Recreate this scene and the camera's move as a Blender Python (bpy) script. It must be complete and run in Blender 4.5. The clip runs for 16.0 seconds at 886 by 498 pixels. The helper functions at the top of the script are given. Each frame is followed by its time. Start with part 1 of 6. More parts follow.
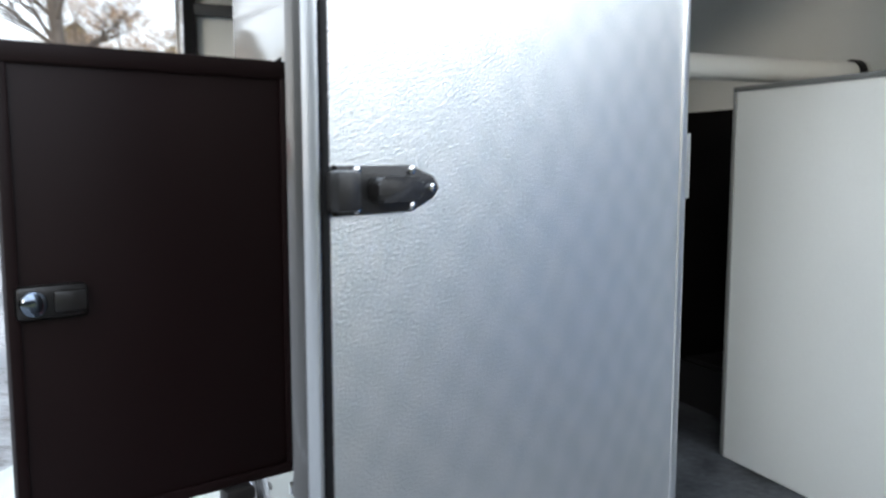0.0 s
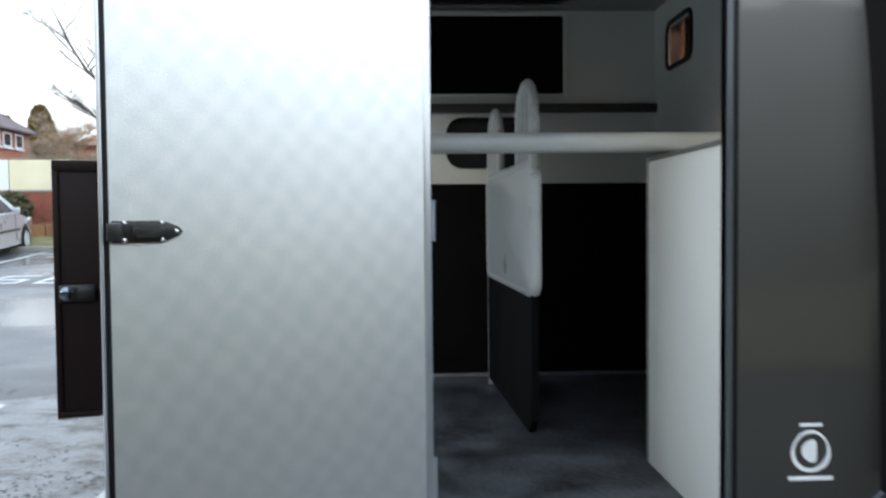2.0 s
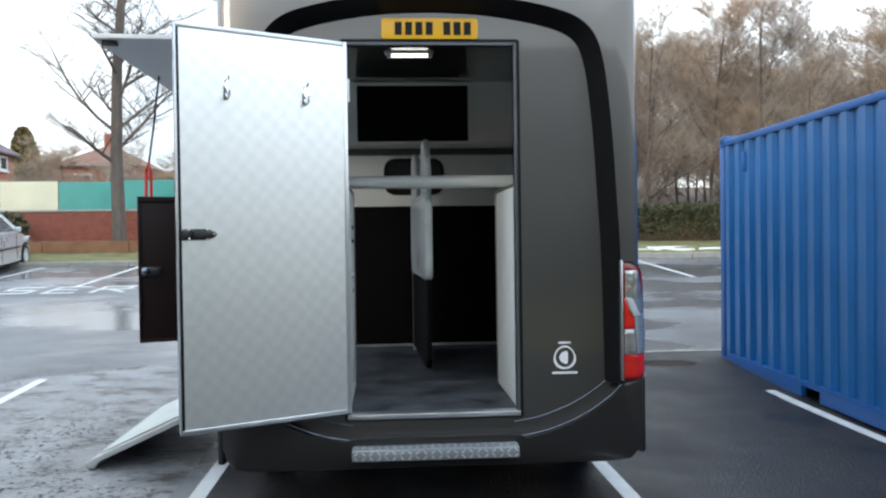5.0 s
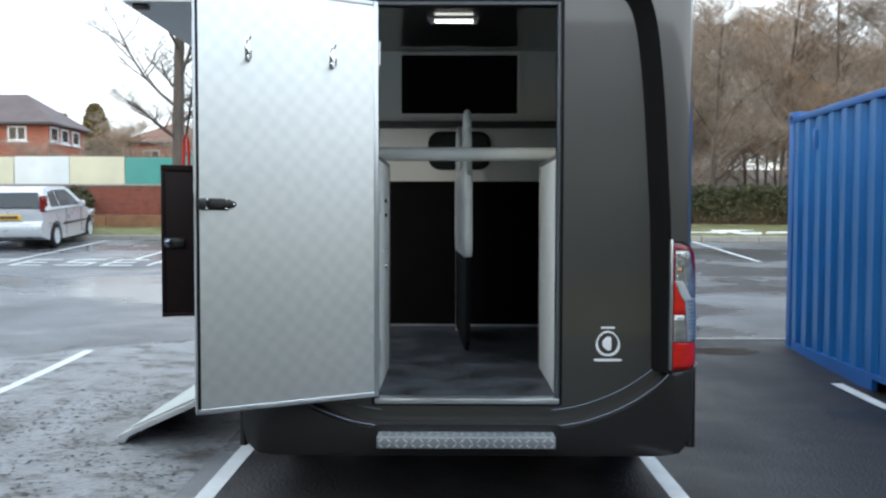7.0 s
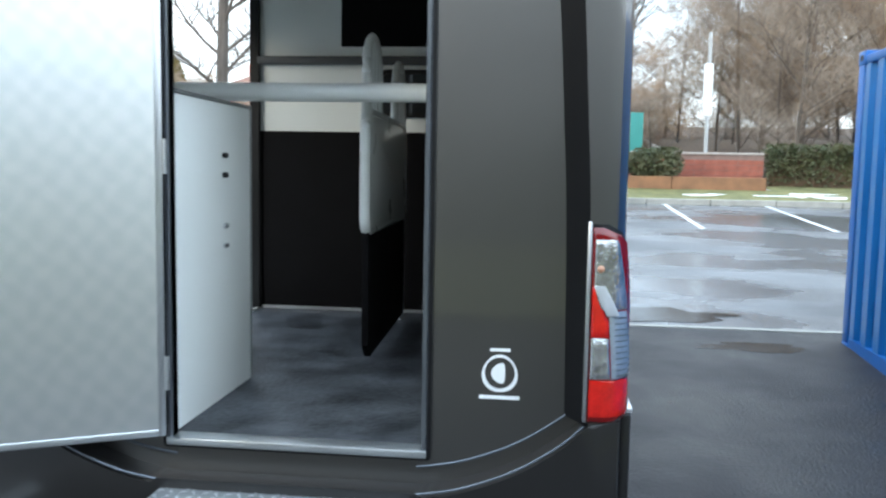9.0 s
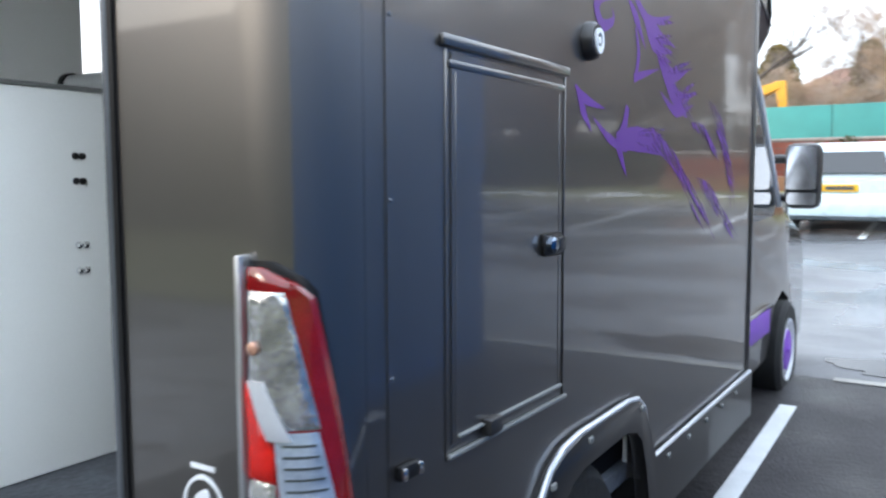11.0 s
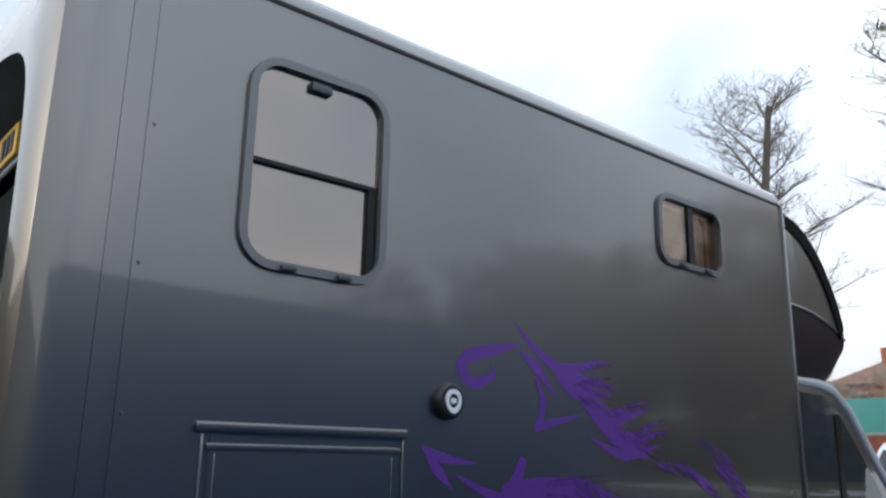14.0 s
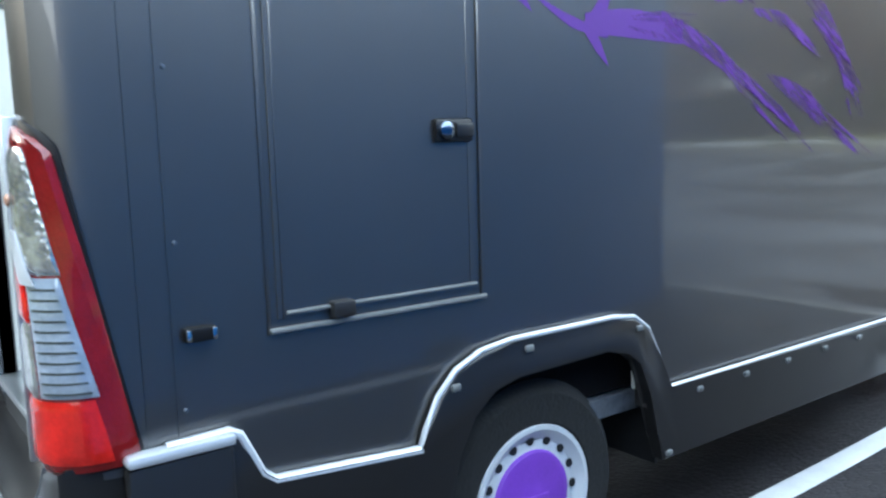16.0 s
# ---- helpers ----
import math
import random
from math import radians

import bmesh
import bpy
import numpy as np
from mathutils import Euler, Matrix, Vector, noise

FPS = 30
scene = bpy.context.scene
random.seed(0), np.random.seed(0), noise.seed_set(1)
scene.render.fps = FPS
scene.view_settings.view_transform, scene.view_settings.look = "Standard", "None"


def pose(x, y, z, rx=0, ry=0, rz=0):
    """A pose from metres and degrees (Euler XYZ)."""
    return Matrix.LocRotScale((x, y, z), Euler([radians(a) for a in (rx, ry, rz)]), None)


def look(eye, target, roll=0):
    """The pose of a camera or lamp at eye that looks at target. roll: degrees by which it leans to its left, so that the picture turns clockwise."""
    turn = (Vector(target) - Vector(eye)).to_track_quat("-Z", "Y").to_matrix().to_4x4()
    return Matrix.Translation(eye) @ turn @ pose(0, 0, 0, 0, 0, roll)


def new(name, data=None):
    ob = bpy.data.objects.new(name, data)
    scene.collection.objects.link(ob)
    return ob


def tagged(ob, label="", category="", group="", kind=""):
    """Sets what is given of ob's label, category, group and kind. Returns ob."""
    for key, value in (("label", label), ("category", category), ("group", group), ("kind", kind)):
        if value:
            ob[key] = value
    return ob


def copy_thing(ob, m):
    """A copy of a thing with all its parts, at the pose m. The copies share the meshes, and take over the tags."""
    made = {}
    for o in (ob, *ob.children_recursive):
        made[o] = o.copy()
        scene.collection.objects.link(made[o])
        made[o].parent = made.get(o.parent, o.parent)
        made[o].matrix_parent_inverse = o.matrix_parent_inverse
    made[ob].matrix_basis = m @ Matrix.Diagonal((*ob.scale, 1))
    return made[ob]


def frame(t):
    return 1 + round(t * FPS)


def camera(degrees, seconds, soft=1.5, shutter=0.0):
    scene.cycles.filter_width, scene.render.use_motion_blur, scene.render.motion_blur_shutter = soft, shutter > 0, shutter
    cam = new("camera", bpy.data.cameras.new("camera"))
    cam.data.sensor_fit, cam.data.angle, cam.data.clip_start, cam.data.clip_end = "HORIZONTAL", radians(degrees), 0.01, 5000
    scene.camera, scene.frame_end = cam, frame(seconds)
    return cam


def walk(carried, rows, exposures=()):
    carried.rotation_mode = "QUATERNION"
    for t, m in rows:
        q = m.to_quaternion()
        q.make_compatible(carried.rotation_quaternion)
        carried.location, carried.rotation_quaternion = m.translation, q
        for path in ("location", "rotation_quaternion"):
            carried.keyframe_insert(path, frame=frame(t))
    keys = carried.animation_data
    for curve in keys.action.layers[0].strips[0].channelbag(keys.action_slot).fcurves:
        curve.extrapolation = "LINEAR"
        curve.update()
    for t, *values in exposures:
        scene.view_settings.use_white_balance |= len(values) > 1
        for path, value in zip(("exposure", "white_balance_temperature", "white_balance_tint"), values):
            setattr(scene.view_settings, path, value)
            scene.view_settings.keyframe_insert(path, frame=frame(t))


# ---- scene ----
cam = camera(57.0, 16.0, soft=2.3, shutter=0.4)
PATH = [
    (0, (-1.431, -1.285, 1.575), (-0.701, 0.564, 1.353), 0.0),
    (0.5, (-1.229, -1.482, 1.593), (-0.786, 0.466, 1.504), 0.4),
    (1, (-0.988, -1.664, 1.611), (-0.811, 0.328, 1.578), 0.4),
    (1.5, (-0.738, -1.938, 1.607), (-0.656, 0.061, 1.601), -0.2),
    (2, (-0.511, -2.409, 1.565), (-0.43, -0.412, 1.491), -0.5),
    (2.5, (-0.304, -2.772, 1.539), (-0.266, -0.776, 1.422), -0.1),
    (3, (-0.264, -3.156, 1.511), (-0.186, -1.161, 1.397), -0.6),
    (3.5, (-0.234, -3.578, 1.486), (-0.122, -1.581, 1.492), -0.4),
    (4, (-0.232, -3.968, 1.491), (-0.096, -1.973, 1.496), -0.9),
    (6.3, (-0.245, -4.526, 1.533), (-0.159, -2.529, 1.454), 0.1),
    (6.5, (-0.199, -4.406, 1.496), (-0.139, -2.408, 1.425), 0.2),
    (7, (-0.086, -4.132, 1.483), (-0.104, -2.134, 1.405), 0.1),
    (7.5, (0.119, -3.838, 1.512), (-0.021, -1.845, 1.414), -0.0),
    (8, (0.292, -3.556, 1.49), (0.126, -1.566, 1.363), -0.2),
    (8.5, (0.564, -3.212, 1.504), (0.415, -1.224, 1.347), 0.4),
    (8.7, (0.67, -3.013, 1.525), (0.504, -1.028, 1.351), 0.7),
    (10.8, (1.885, -1.213, 1.471), (0.916, 0.527, 1.291), -0.5),
    (11, (2.006, -1.045, 1.498), (0.931, 0.633, 1.327), -0.2),
    (11.5, (2.149, -0.699, 1.495), (0.884, 0.843, 1.351), 1.4),
    (12, (2.341, -0.43, 1.535), (0.922, 0.978, 1.46), 3.1),
    (12.5, (2.616, -0.331, 1.531), (1.141, 1.004, 1.732), 4.4),
    (13, (2.779, -0.383, 1.622), (1.298, 0.909, 1.987), 1.7),
    (13.5, (2.879, -0.459, 1.704), (1.419, 0.812, 2.208), 0.7),
    (13.6, (2.9, -0.403, 1.702), (1.428, 0.84, 2.24), 0.4),
    (14, (2.916, -0.47, 1.713), (1.431, 0.776, 2.207), 1.1),
    (14.5, (2.882, -0.467, 1.582), (1.343, 0.787, 1.829), 0.5),
    (15, (2.828, -0.494, 1.479), (1.269, 0.758, 1.438), -0.6),
    (15.3, (2.801, -0.487, 1.446), (1.232, 0.74, 1.269), -1.4),
    (15.5, (2.772, -0.505, 1.408), (1.219, 0.735, 1.198), -0.6),
    (16, (2.672, -0.362, 1.306), (1.08, 0.821, 1.048), -1.5),
]
EXPOSURES = [(0, 0.85, 6400, 7), (0.5, 0.23, 6400, 7), (1, 0.15, 6350, 6), (1.5, 0.15, 6350, 5), (2, 0.43, 6300, 5), (2.5, 0.65, 6300, 5), (3.5, 0.8, 6300, 5), (4, 0.65, 6300, 5), (6.5, 0.23, 6300, 5), (7, 0.28, 6250, 4), (8, 0.5, 6100, 2), (8.5, 0.95, 6000, 1), (11, 1.03, 6300, 8), (12, 2.0, 6700, 12), (13, 1.35, 6700, 12), (13.5, 0.73, 6600, 11), (14, -0.17, 6400, 8), (14.5, -0.25, 6300, 6), (15, 0.25, 6100, 3), (15.6, 1.05, 6000, 1), (16, 1.45, 6000, 1)]
walk(cam, [(t, look(eye, target, roll)) for t, eye, target, roll in PATH], EXPOSURES)

# ---- world and light ----
SUN_EL, SUN_AZ = 14.0, 215.0
world = bpy.data.worlds.new("overcast_dusk")
scene.world = world
world.use_nodes = True
wn, wl = world.node_tree.nodes, world.node_tree.links
wbg = wn["Background"]
sky = wn.new("ShaderNodeTexSky")
sky.sky_type = "NISHITA"
sky.sun_disc = False
sky.sun_elevation, sky.sun_rotation = radians(SUN_EL), radians(SUN_AZ)
sky.dust_density = 3.0
cloud = wn.new("ShaderNodeTexNoise")
cloud.inputs["Scale"].default_value, cloud.inputs["Detail"].default_value = 2.2, 5.0
cramp = wn.new("ShaderNodeValToRGB")
cramp.color_ramp.elements[0].position, cramp.color_ramp.elements[0].color = 0.35, (7.0, 8.3, 9.9, 1)
cramp.color_ramp.elements[1].position, cramp.color_ramp.elements[1].color = 0.7, (14.5, 14.6, 14.8, 1)
cmix = wn.new("ShaderNodeMixRGB")
cmix.inputs[0].default_value = 0.8
wl.new(cloud.outputs[0], cramp.inputs[0])
wl.new(sky.outputs[0], cmix.inputs[1])
wl.new(cramp.outputs[0], cmix.inputs[2])
# cloud cover: warm and thinner low down, brighter and cooler overhead
wtc, wsep, wgrad, wmul = wn.new("ShaderNodeTexCoord"), wn.new("ShaderNodeSeparateXYZ"), wn.new("ShaderNodeValToRGB"), wn.new("ShaderNodeMixRGB")
wgrad.color_ramp.elements[0].position, wgrad.color_ramp.elements[0].color = 0.02, (0.92, 0.84, 0.77, 1)
wgrad.color_ramp.elements[1].position, wgrad.color_ramp.elements[1].color = 0.85, (1.30, 1.36, 1.46, 1)
wmid = wgrad.color_ramp.elements.new(0.3)
wmid.color = (0.92, 0.92, 0.94, 1)
wmul.blend_type = "MULTIPLY"
wmul.inputs[0].default_value = 1.0
wl.new(wtc.outputs["Generated"], wsep.inputs[0])
wl.new(wsep.outputs[2], wgrad.inputs[0])
wl.new(cmix.outputs[0], wmul.inputs[1])
wl.new(wgrad.outputs[0], wmul.inputs[2])
wside, wmul2 = wn.new("ShaderNodeMapRange"), wn.new("ShaderNodeVectorMath")
wside.inputs["From Min"].default_value, wside.inputs["From Max"].default_value = -1.0, 1.0
wside.inputs["To Min"].default_value, wside.inputs["To Max"].default_value = 0.82, 1.32
wmul2.operation = "SCALE"
wl.new(wsep.outputs[0], wside.inputs[0])
wl.new(wmul.outputs[0], wmul2.inputs[0])
wl.new(wside.outputs[0], wmul2.inputs["Scale"])
wl.new(wmul2.outputs[0], wbg.inputs[0])
wbg.inputs[1].default_value = 0.14
sun_data = bpy.data.lights.new("sun", "SUN")
sun_data.energy, sun_data.angle, sun_data.color = 0.5, radians(12), (1.0, 0.88, 0.74)
sun = new("sun", sun_data)
sun.matrix_world = pose(0, 0, 30, 90 - SUN_EL, 0, 180 - SUN_AZ)

# ---- materials ----
def mat(name, color, rough=0.6, metal=0.0, var=0.15, scale=6.0, fine=60.0, bump=0.1, bump_scale=None, rough_var=0.1, coat=0.0, color2=None, stretch=None, spec=0.5):
    m = bpy.data.materials.new(name)
    m.use_nodes = True
    n, l = m.node_tree.nodes, m.node_tree.links
    b = n["Principled BSDF"]
    tc = n.new("ShaderNodeTexCoord")
    mp = n.new("ShaderNodeMapping")
    if stretch:
        mp.inputs["Scale"].default_value = stretch
    l.new(tc.outputs["Object"], mp.inputs[0])
    big, small = n.new("ShaderNodeTexNoise"), n.new("ShaderNodeTexNoise")
    big.inputs["Scale"].default_value, big.inputs["Detail"].default_value = scale, 4
    small.inputs["Scale"].default_value, small.inputs["Detail"].default_value = fine, 3
    for t in (big, small):
        l.new(mp.outputs[0], t.inputs["Vector"])
    add = n.new("ShaderNodeMath")
    add.operation = "MULTIPLY_ADD"
    add.inputs[1].default_value = 0.4
    l.new(small.outputs[0], add.inputs[0])
    l.new(big.outputs[0], add.inputs[2])
    r = n.new("ShaderNodeValToRGB")
    r.color_ramp.elements[0].position, r.color_ramp.elements[1].position = 0.45, 0.95
    c2 = color2 or [min(1, c * (1 + var)) for c in color]
    r.color_ramp.elements[0].color = (*[c * (1 - var) for c in color], 1)
    r.color_ramp.elements[1].color = (*c2, 1)
    l.new(add.outputs[0], r.inputs[0])
    l.new(r.outputs[0], b.inputs["Base Color"])
    rr = n.new("ShaderNodeMapRange")
    rr.inputs["To Min"].default_value, rr.inputs["To Max"].default_value = max(0.02, rough - rough_var), min(1, rough + rough_var)
    l.new(big.outputs[0], rr.inputs[0])
    l.new(rr.outputs[0], b.inputs["Roughness"])
    b.inputs["Metallic"].default_value = metal
    b.inputs["Coat Weight"].default_value = coat
    b.inputs["Coat Roughness"].default_value = 0.09
    b.inputs["Specular IOR Level"].default_value = spec
    if bump:
        bp = n.new("ShaderNodeBump")
        bp.inputs["Strength"].default_value, bp.inputs["Distance"].default_value = bump, 0.01
        if bump_scale:
            bn = n.new("ShaderNodeTexNoise")
            bn.inputs["Scale"].default_value = bump_scale
            l.new(mp.outputs[0], bn.inputs["Vector"])
            l.new(bn.outputs[0], bp.inputs["Height"])
        else:
            l.new(small.outputs[0], bp.inputs["Height"])
        l.new(bp.outputs[0], b.inputs["Normal"])
    return m


def glass(name, color, rough=0.02, trans=0.0):
    m = bpy.data.materials.new(name)
    m.use_nodes = True
    b = m.node_tree.nodes["Principled BSDF"]
    b.inputs["Base Color"].default_value = (*color, 1)
    b.inputs["Roughness"].default_value = rough
    b.inputs["Transmission Weight"].default_value = trans
    b.inputs["IOR"].default_value = 1.5
    return m


def emit(name, color, strength):
    m = bpy.data.materials.new(name)
    m.use_nodes = True
    b = m.node_tree.nodes["Principled BSDF"]
    b.inputs["Base Color"].default_value = (0.8, 0.8, 0.8, 1)
    b.inputs["Emission Color"].default_value = (*color, 1)
    b.inputs["Emission Strength"].default_value = strength
    return m


PAINT = mat("gunmetal_paint", (0.140, 0.134, 0.129), 0.37, 0.92, 0.06, 1.5, 900, 0.0, None, 0.04, coat=1.0)
PAINT.node_tree.nodes["Principled BSDF"].inputs["Coat Roughness"].default_value = 0.05
BUMPER = mat("bumper_paint", (0.026, 0.025, 0.025), 0.30, 0.45, 0.08, 2, 700, 0.02, 4.0, 0.05, coat=0.3)
TRIM = mat("groove_trim", (0.06, 0.07, 0.07), 0.3, 0.3, 0.1, 3, 200, 0.0, coat=0.3)
FRAMEGREY = mat("frame_grey", (0.13, 0.14, 0.155), 0.32, 0.6, 0.08, 4, 200, 0.0)
EDGEGREY = mat("edge_grey", (0.20, 0.205, 0.20), 0.45, 0.3, 0.1, 4, 200, 0.0)
MOULD = mat("bead_moulding", (0.12, 0.135, 0.16), 0.35, 0.5, 0.1, 3, 200, 0.0)
RUBBER = mat("black_rubber", (0.012, 0.012, 0.013), 0.45, 0, 0.2, 5, 90, 0.05)
GASKET = mat("gasket_black", (0.007, 0.007, 0.008), 0.42, 0, 0.2, 5, 90, 0.0, spec=0.22)
BLACKLINE = mat("black_lining", (0.005, 0.0045, 0.005), 0.8, 0, 0.3, 4, 80, 0.1, spec=0.1)
WHITE = mat("white_lining", (0.80, 0.82, 0.80), 0.45, 0, 0.03, 2, 120, 0.03)
TUBE = mat("white_tube", (0.72, 0.74, 0.72), 0.3, 0, 0.03, 3, 120, 0.01, coat=0.3)
CEIL = mat("ceiling_lining", (0.50, 0.50, 0.48), 0.55, 0, 0.04, 2, 90, 0.03)
ALU = mat("aluminium", (0.62, 0.64, 0.66), 0.33, 0.9, 0.08, 6, 200, 0.03, stretch=(1, 1, 0.15))
BEAD = mat("pale_bead", (0.60, 0.62, 0.65), 0.35, 0.45, 0.06, 6, 120, 0.02)
CHROME = mat("chrome", (0.75, 0.76, 0.78), 0.12, 1.0, 0.05, 10, 90, 0.0)
BLACKPLASTIC = mat("black_plastic", (0.016, 0.015, 0.015), 0.35, 0, 0.2, 8, 200, 0.08)
TREADBASE = mat("tread_base", (0.34, 0.36, 0.38), 0.4, 0.7, 0.1, 9, 160, 0.04)
TREAD = mat("tread_plate", (0.82, 0.84, 0.86), 0.42, 0.5, 0.08, 9, 160, 0.04)
MATFLOOR = mat("rubber_floor", (0.016, 0.018, 0.022), 0.5, 0, 0.5, 4.5, 40, 0.4, color2=(0.11, 0.117, 0.13), rough_var=0.15, spec=0.2)
DARKGLASS = glass("tinted_glass", (0.02, 0.022, 0.024), 0.03)


def bronze_pane():
    """Bronze acrylic: half mirror, half see-through."""
    m = bpy.data.materials.new("bronze_pane")
    m.use_nodes = True
    n, l = m.node_tree.nodes, m.node_tree.links
    g, t, x = n.new("ShaderNodeBsdfGlossy"), n.new("ShaderNodeBsdfTransparent"), n.new("ShaderNodeMixShader")
    g.inputs["Color"].default_value, g.inputs["Roughness"].default_value = (0.36, 0.33, 0.30, 1), 0.03
    t.inputs["Color"].default_value = (0.95, 0.70, 0.58, 1)
    x.inputs[0].default_value = 0.62
    l.new(g.outputs[0], x.inputs[1])
    l.new(t.outputs[0], x.inputs[2])
    l.new(x.outputs[0], n["Material Output"].inputs["Surface"])
    return m


TINTPANE = bronze_pane()
MIRRORPANE = mat("mirror_tint_pane", (0.24, 0.21, 0.19), 0.04, 0.85, 0.04, 3, 60, 0.0, rough_var=0.01)
CARGLASS = glass("car_glass", (0.03, 0.035, 0.04), 0.03)
REDLENS = mat("red_lens", (0.17, 0.004, 0.005), 0.1, 0, 0.25, 14, 120, 0.05, coat=0.6)
STOPLENS = mat("stop_lens", (0.50, 0.010, 0.006), 0.1, 0, 0.3, 14, 120, 0.08, coat=0.6)
CLEARLENS = mat("clear_lens", (0.42, 0.42, 0.42), 0.16, 0.8, 0.35, 26, 60, 0.45, coat=0.8, color2=(0.80, 0.81, 0.82))
RIBLENS = mat("ribbed_lens", (0.34, 0.40, 0.48), 0.14, 0.4, 0.2, 18, 70, 0.1, coat=0.8, color2=(0.46, 0.53, 0.62))
AMBER = mat("smoked_amber_lens", (0.45, 0.24, 0.16), 0.15, 0.2, 0.2, 12, 90, 0.05, coat=0.5)
YELLOW = mat("plate_yellow", (0.75, 0.42, 0.01), 0.4, 0, 0.03, 5, 90, 0.0)
PURPLE = mat("purple_vinyl", (0.098, 0.020, 0.225), 0.45, 0, 0.08, 4, 90, 0.0, coat=0.3)


def worn_vinyl(base, name, cover):
    """Thin printed vinyl through whose streaks the paint shows."""
    m = base.copy()
    m.name = name
    n, l = m.node_tree.nodes, m.node_tree.links
    tc, mp, tx = n.new("ShaderNodeTexCoord"), n.new("ShaderNodeMapping"), n.new("ShaderNodeTexNoise")
    mp.vector_type = "TEXTURE"
    mp.inputs["Rotation"].default_value = (radians(-30), 0, 0)
    mp.inputs["Scale"].default_value = (1.0, 0.16, 0.018)
    tx.inputs["Scale"].default_value, tx.inputs["Detail"].default_value = 1.0, 3
    rp = n.new("ShaderNodeMapRange")
    rp.inputs["From Min"].default_value, rp.inputs["From Max"].default_value = 0.62 - cover * 0.5, 0.86 - cover * 0.5
    tr, mx = n.new("ShaderNodeBsdfTransparent"), n.new("ShaderNodeMixShader")
    l.new(tc.outputs["Object"], mp.inputs[0])
    l.new(mp.outputs[0], tx.inputs["Vector"])
    l.new(tx.outputs[0], rp.inputs[0])
    l.new(rp.outputs[0], mx.inputs[0])
    l.new(tr.outputs[0], mx.inputs[1])
    l.new(n["Principled BSDF"].outputs[0], mx.inputs[2])
    l.new(mx.outputs[0], n["Material Output"].inputs[0])
    return m


PURPLEWORN = worn_vinyl(PURPLE, "purple_vinyl_streaked", 0.5)
DECAL = mat("white_decal", (0.72, 0.74, 0.76), 0.5, 0, 0.03, 8, 90, 0.0)
BLUE = mat("container_blue", (0.012, 0.125, 0.36), 0.38, 0, 0.14, 1.2, 30, 0.05, coat=0.2, rough_var=0.15)
BLUETRIM = mat("container_rail_blue", (0.012, 0.105, 0.36), 0.4, 0, 0.15, 2, 40, 0.05)
STEEL = mat("dark_steel", (0.03, 0.03, 0.032), 0.6, 0.4, 0.3, 10, 80, 0.1)
TYRE = mat("tyre", (0.009, 0.009, 0.009), 0.85, 0, 0.3, 9, 90, 0.3)
RIM = mat("painted_rim", (0.60, 0.62, 0.64), 0.4, 0.1, 0.06, 6, 90, 0.02)
PURPLECAP = mat("purple_cap", (0.17, 0.045, 0.42), 0.45, 0, 0.12, 12, 120, 0.05)
# body paint of the open locker door with its shadow put into the colour
SHADEDDOOR = mat("shaded_locker_paint", (0.009, 0.0038, 0.004), 0.5, 0.0, 0.1, 3, 200, 0.02, spec=0.2)
RAMPMAT = mat("ramp_top", (0.50, 0.53, 0.50), 0.5, 0.2, 0.15, 5, 90, 0.1)
FLAPGREY = mat("flap_lining", (0.52, 0.54, 0.57), 0.45, 0.3, 0.06, 4, 120, 0.05)
RED = mat("red_rope", (0.62, 0.02, 0.02), 0.6, 0, 0.1, 20, 200, 0.1)
SILVER = mat("silver_paint", (0.60, 0.62, 0.65), 0.3, 0.35, 0.04, 3, 900, 0.0, coat=0.6)
PURPLEPAINT = mat("indigo_paint", (0.05, 0.03, 0.20), 0.25, 0.3, 0.05, 3, 900, 0.0, coat=0.6)
PALEBLUE = mat("pale_blue_paint", (0.58, 0.72, 0.78), 0.28, 0.1, 0.04, 3, 900, 0.0, coat=0.6)
MAROON = mat("maroon_paint", (0.10, 0.008, 0.015), 0.25, 0.3, 0.05, 3, 900, 0.0, coat=0.6)
GREYPLASTIC = mat("grey_plastic", (0.05, 0.052, 0.055), 0.55, 0, 0.1, 8, 120, 0.05)
LINEPAINT = mat("road_marking", (0.60, 0.61, 0.61), 0.6, 0, 0.12, 6, 70, 0.15, rough_var=0.2)
KERB = mat("concrete_kerb", (0.30, 0.29, 0.26), 0.85, 0, 0.2, 4, 60, 0.3)
GRASS = mat("winter_grass", (0.11, 0.12, 0.035), 0.9, 0, 0.35, 3, 40, 0.6, color2=(0.20, 0.18, 0.07))
SOIL = mat("mulch_bed", (0.10, 0.065, 0.04), 0.95, 0, 0.4, 5, 40, 0.6)
BRICK = mat("red_brick", (0.27, 0.085, 0.055), 0.85, 0, 0.3, 5, 60, 0.3)
BRICKWALL = mat("wall_mortar", (0.20, 0.13, 0.11), 0.9, 0, 0.2, 6, 60, 0.3)
COPING = mat("coping_stone", (0.34, 0.30, 0.27), 0.85, 0, 0.2, 6, 60, 0.2)
HOUSEBRICK = mat("house_brick", (0.37, 0.13, 0.08), 0.85, 0, 0.15, 1.5, 12, 0.2)
ROOFTILE = mat("roof_tile", (0.13, 0.10, 0.10), 0.8, 0, 0.2, 1.0, 9, 0.3)
ROOFBROWN = mat("roof_tile_brown", (0.19, 0.10, 0.07), 0.8, 0, 0.2, 1.0, 9, 0.3)
UPVC = mat("white_upvc", (0.78, 0.79, 0.80), 0.4, 0, 0.03, 3, 60, 0.0)
CREAM = mat("cream_board", (0.62, 0.60, 0.44), 0.7, 0, 0.08, 1.2, 30, 0.05)
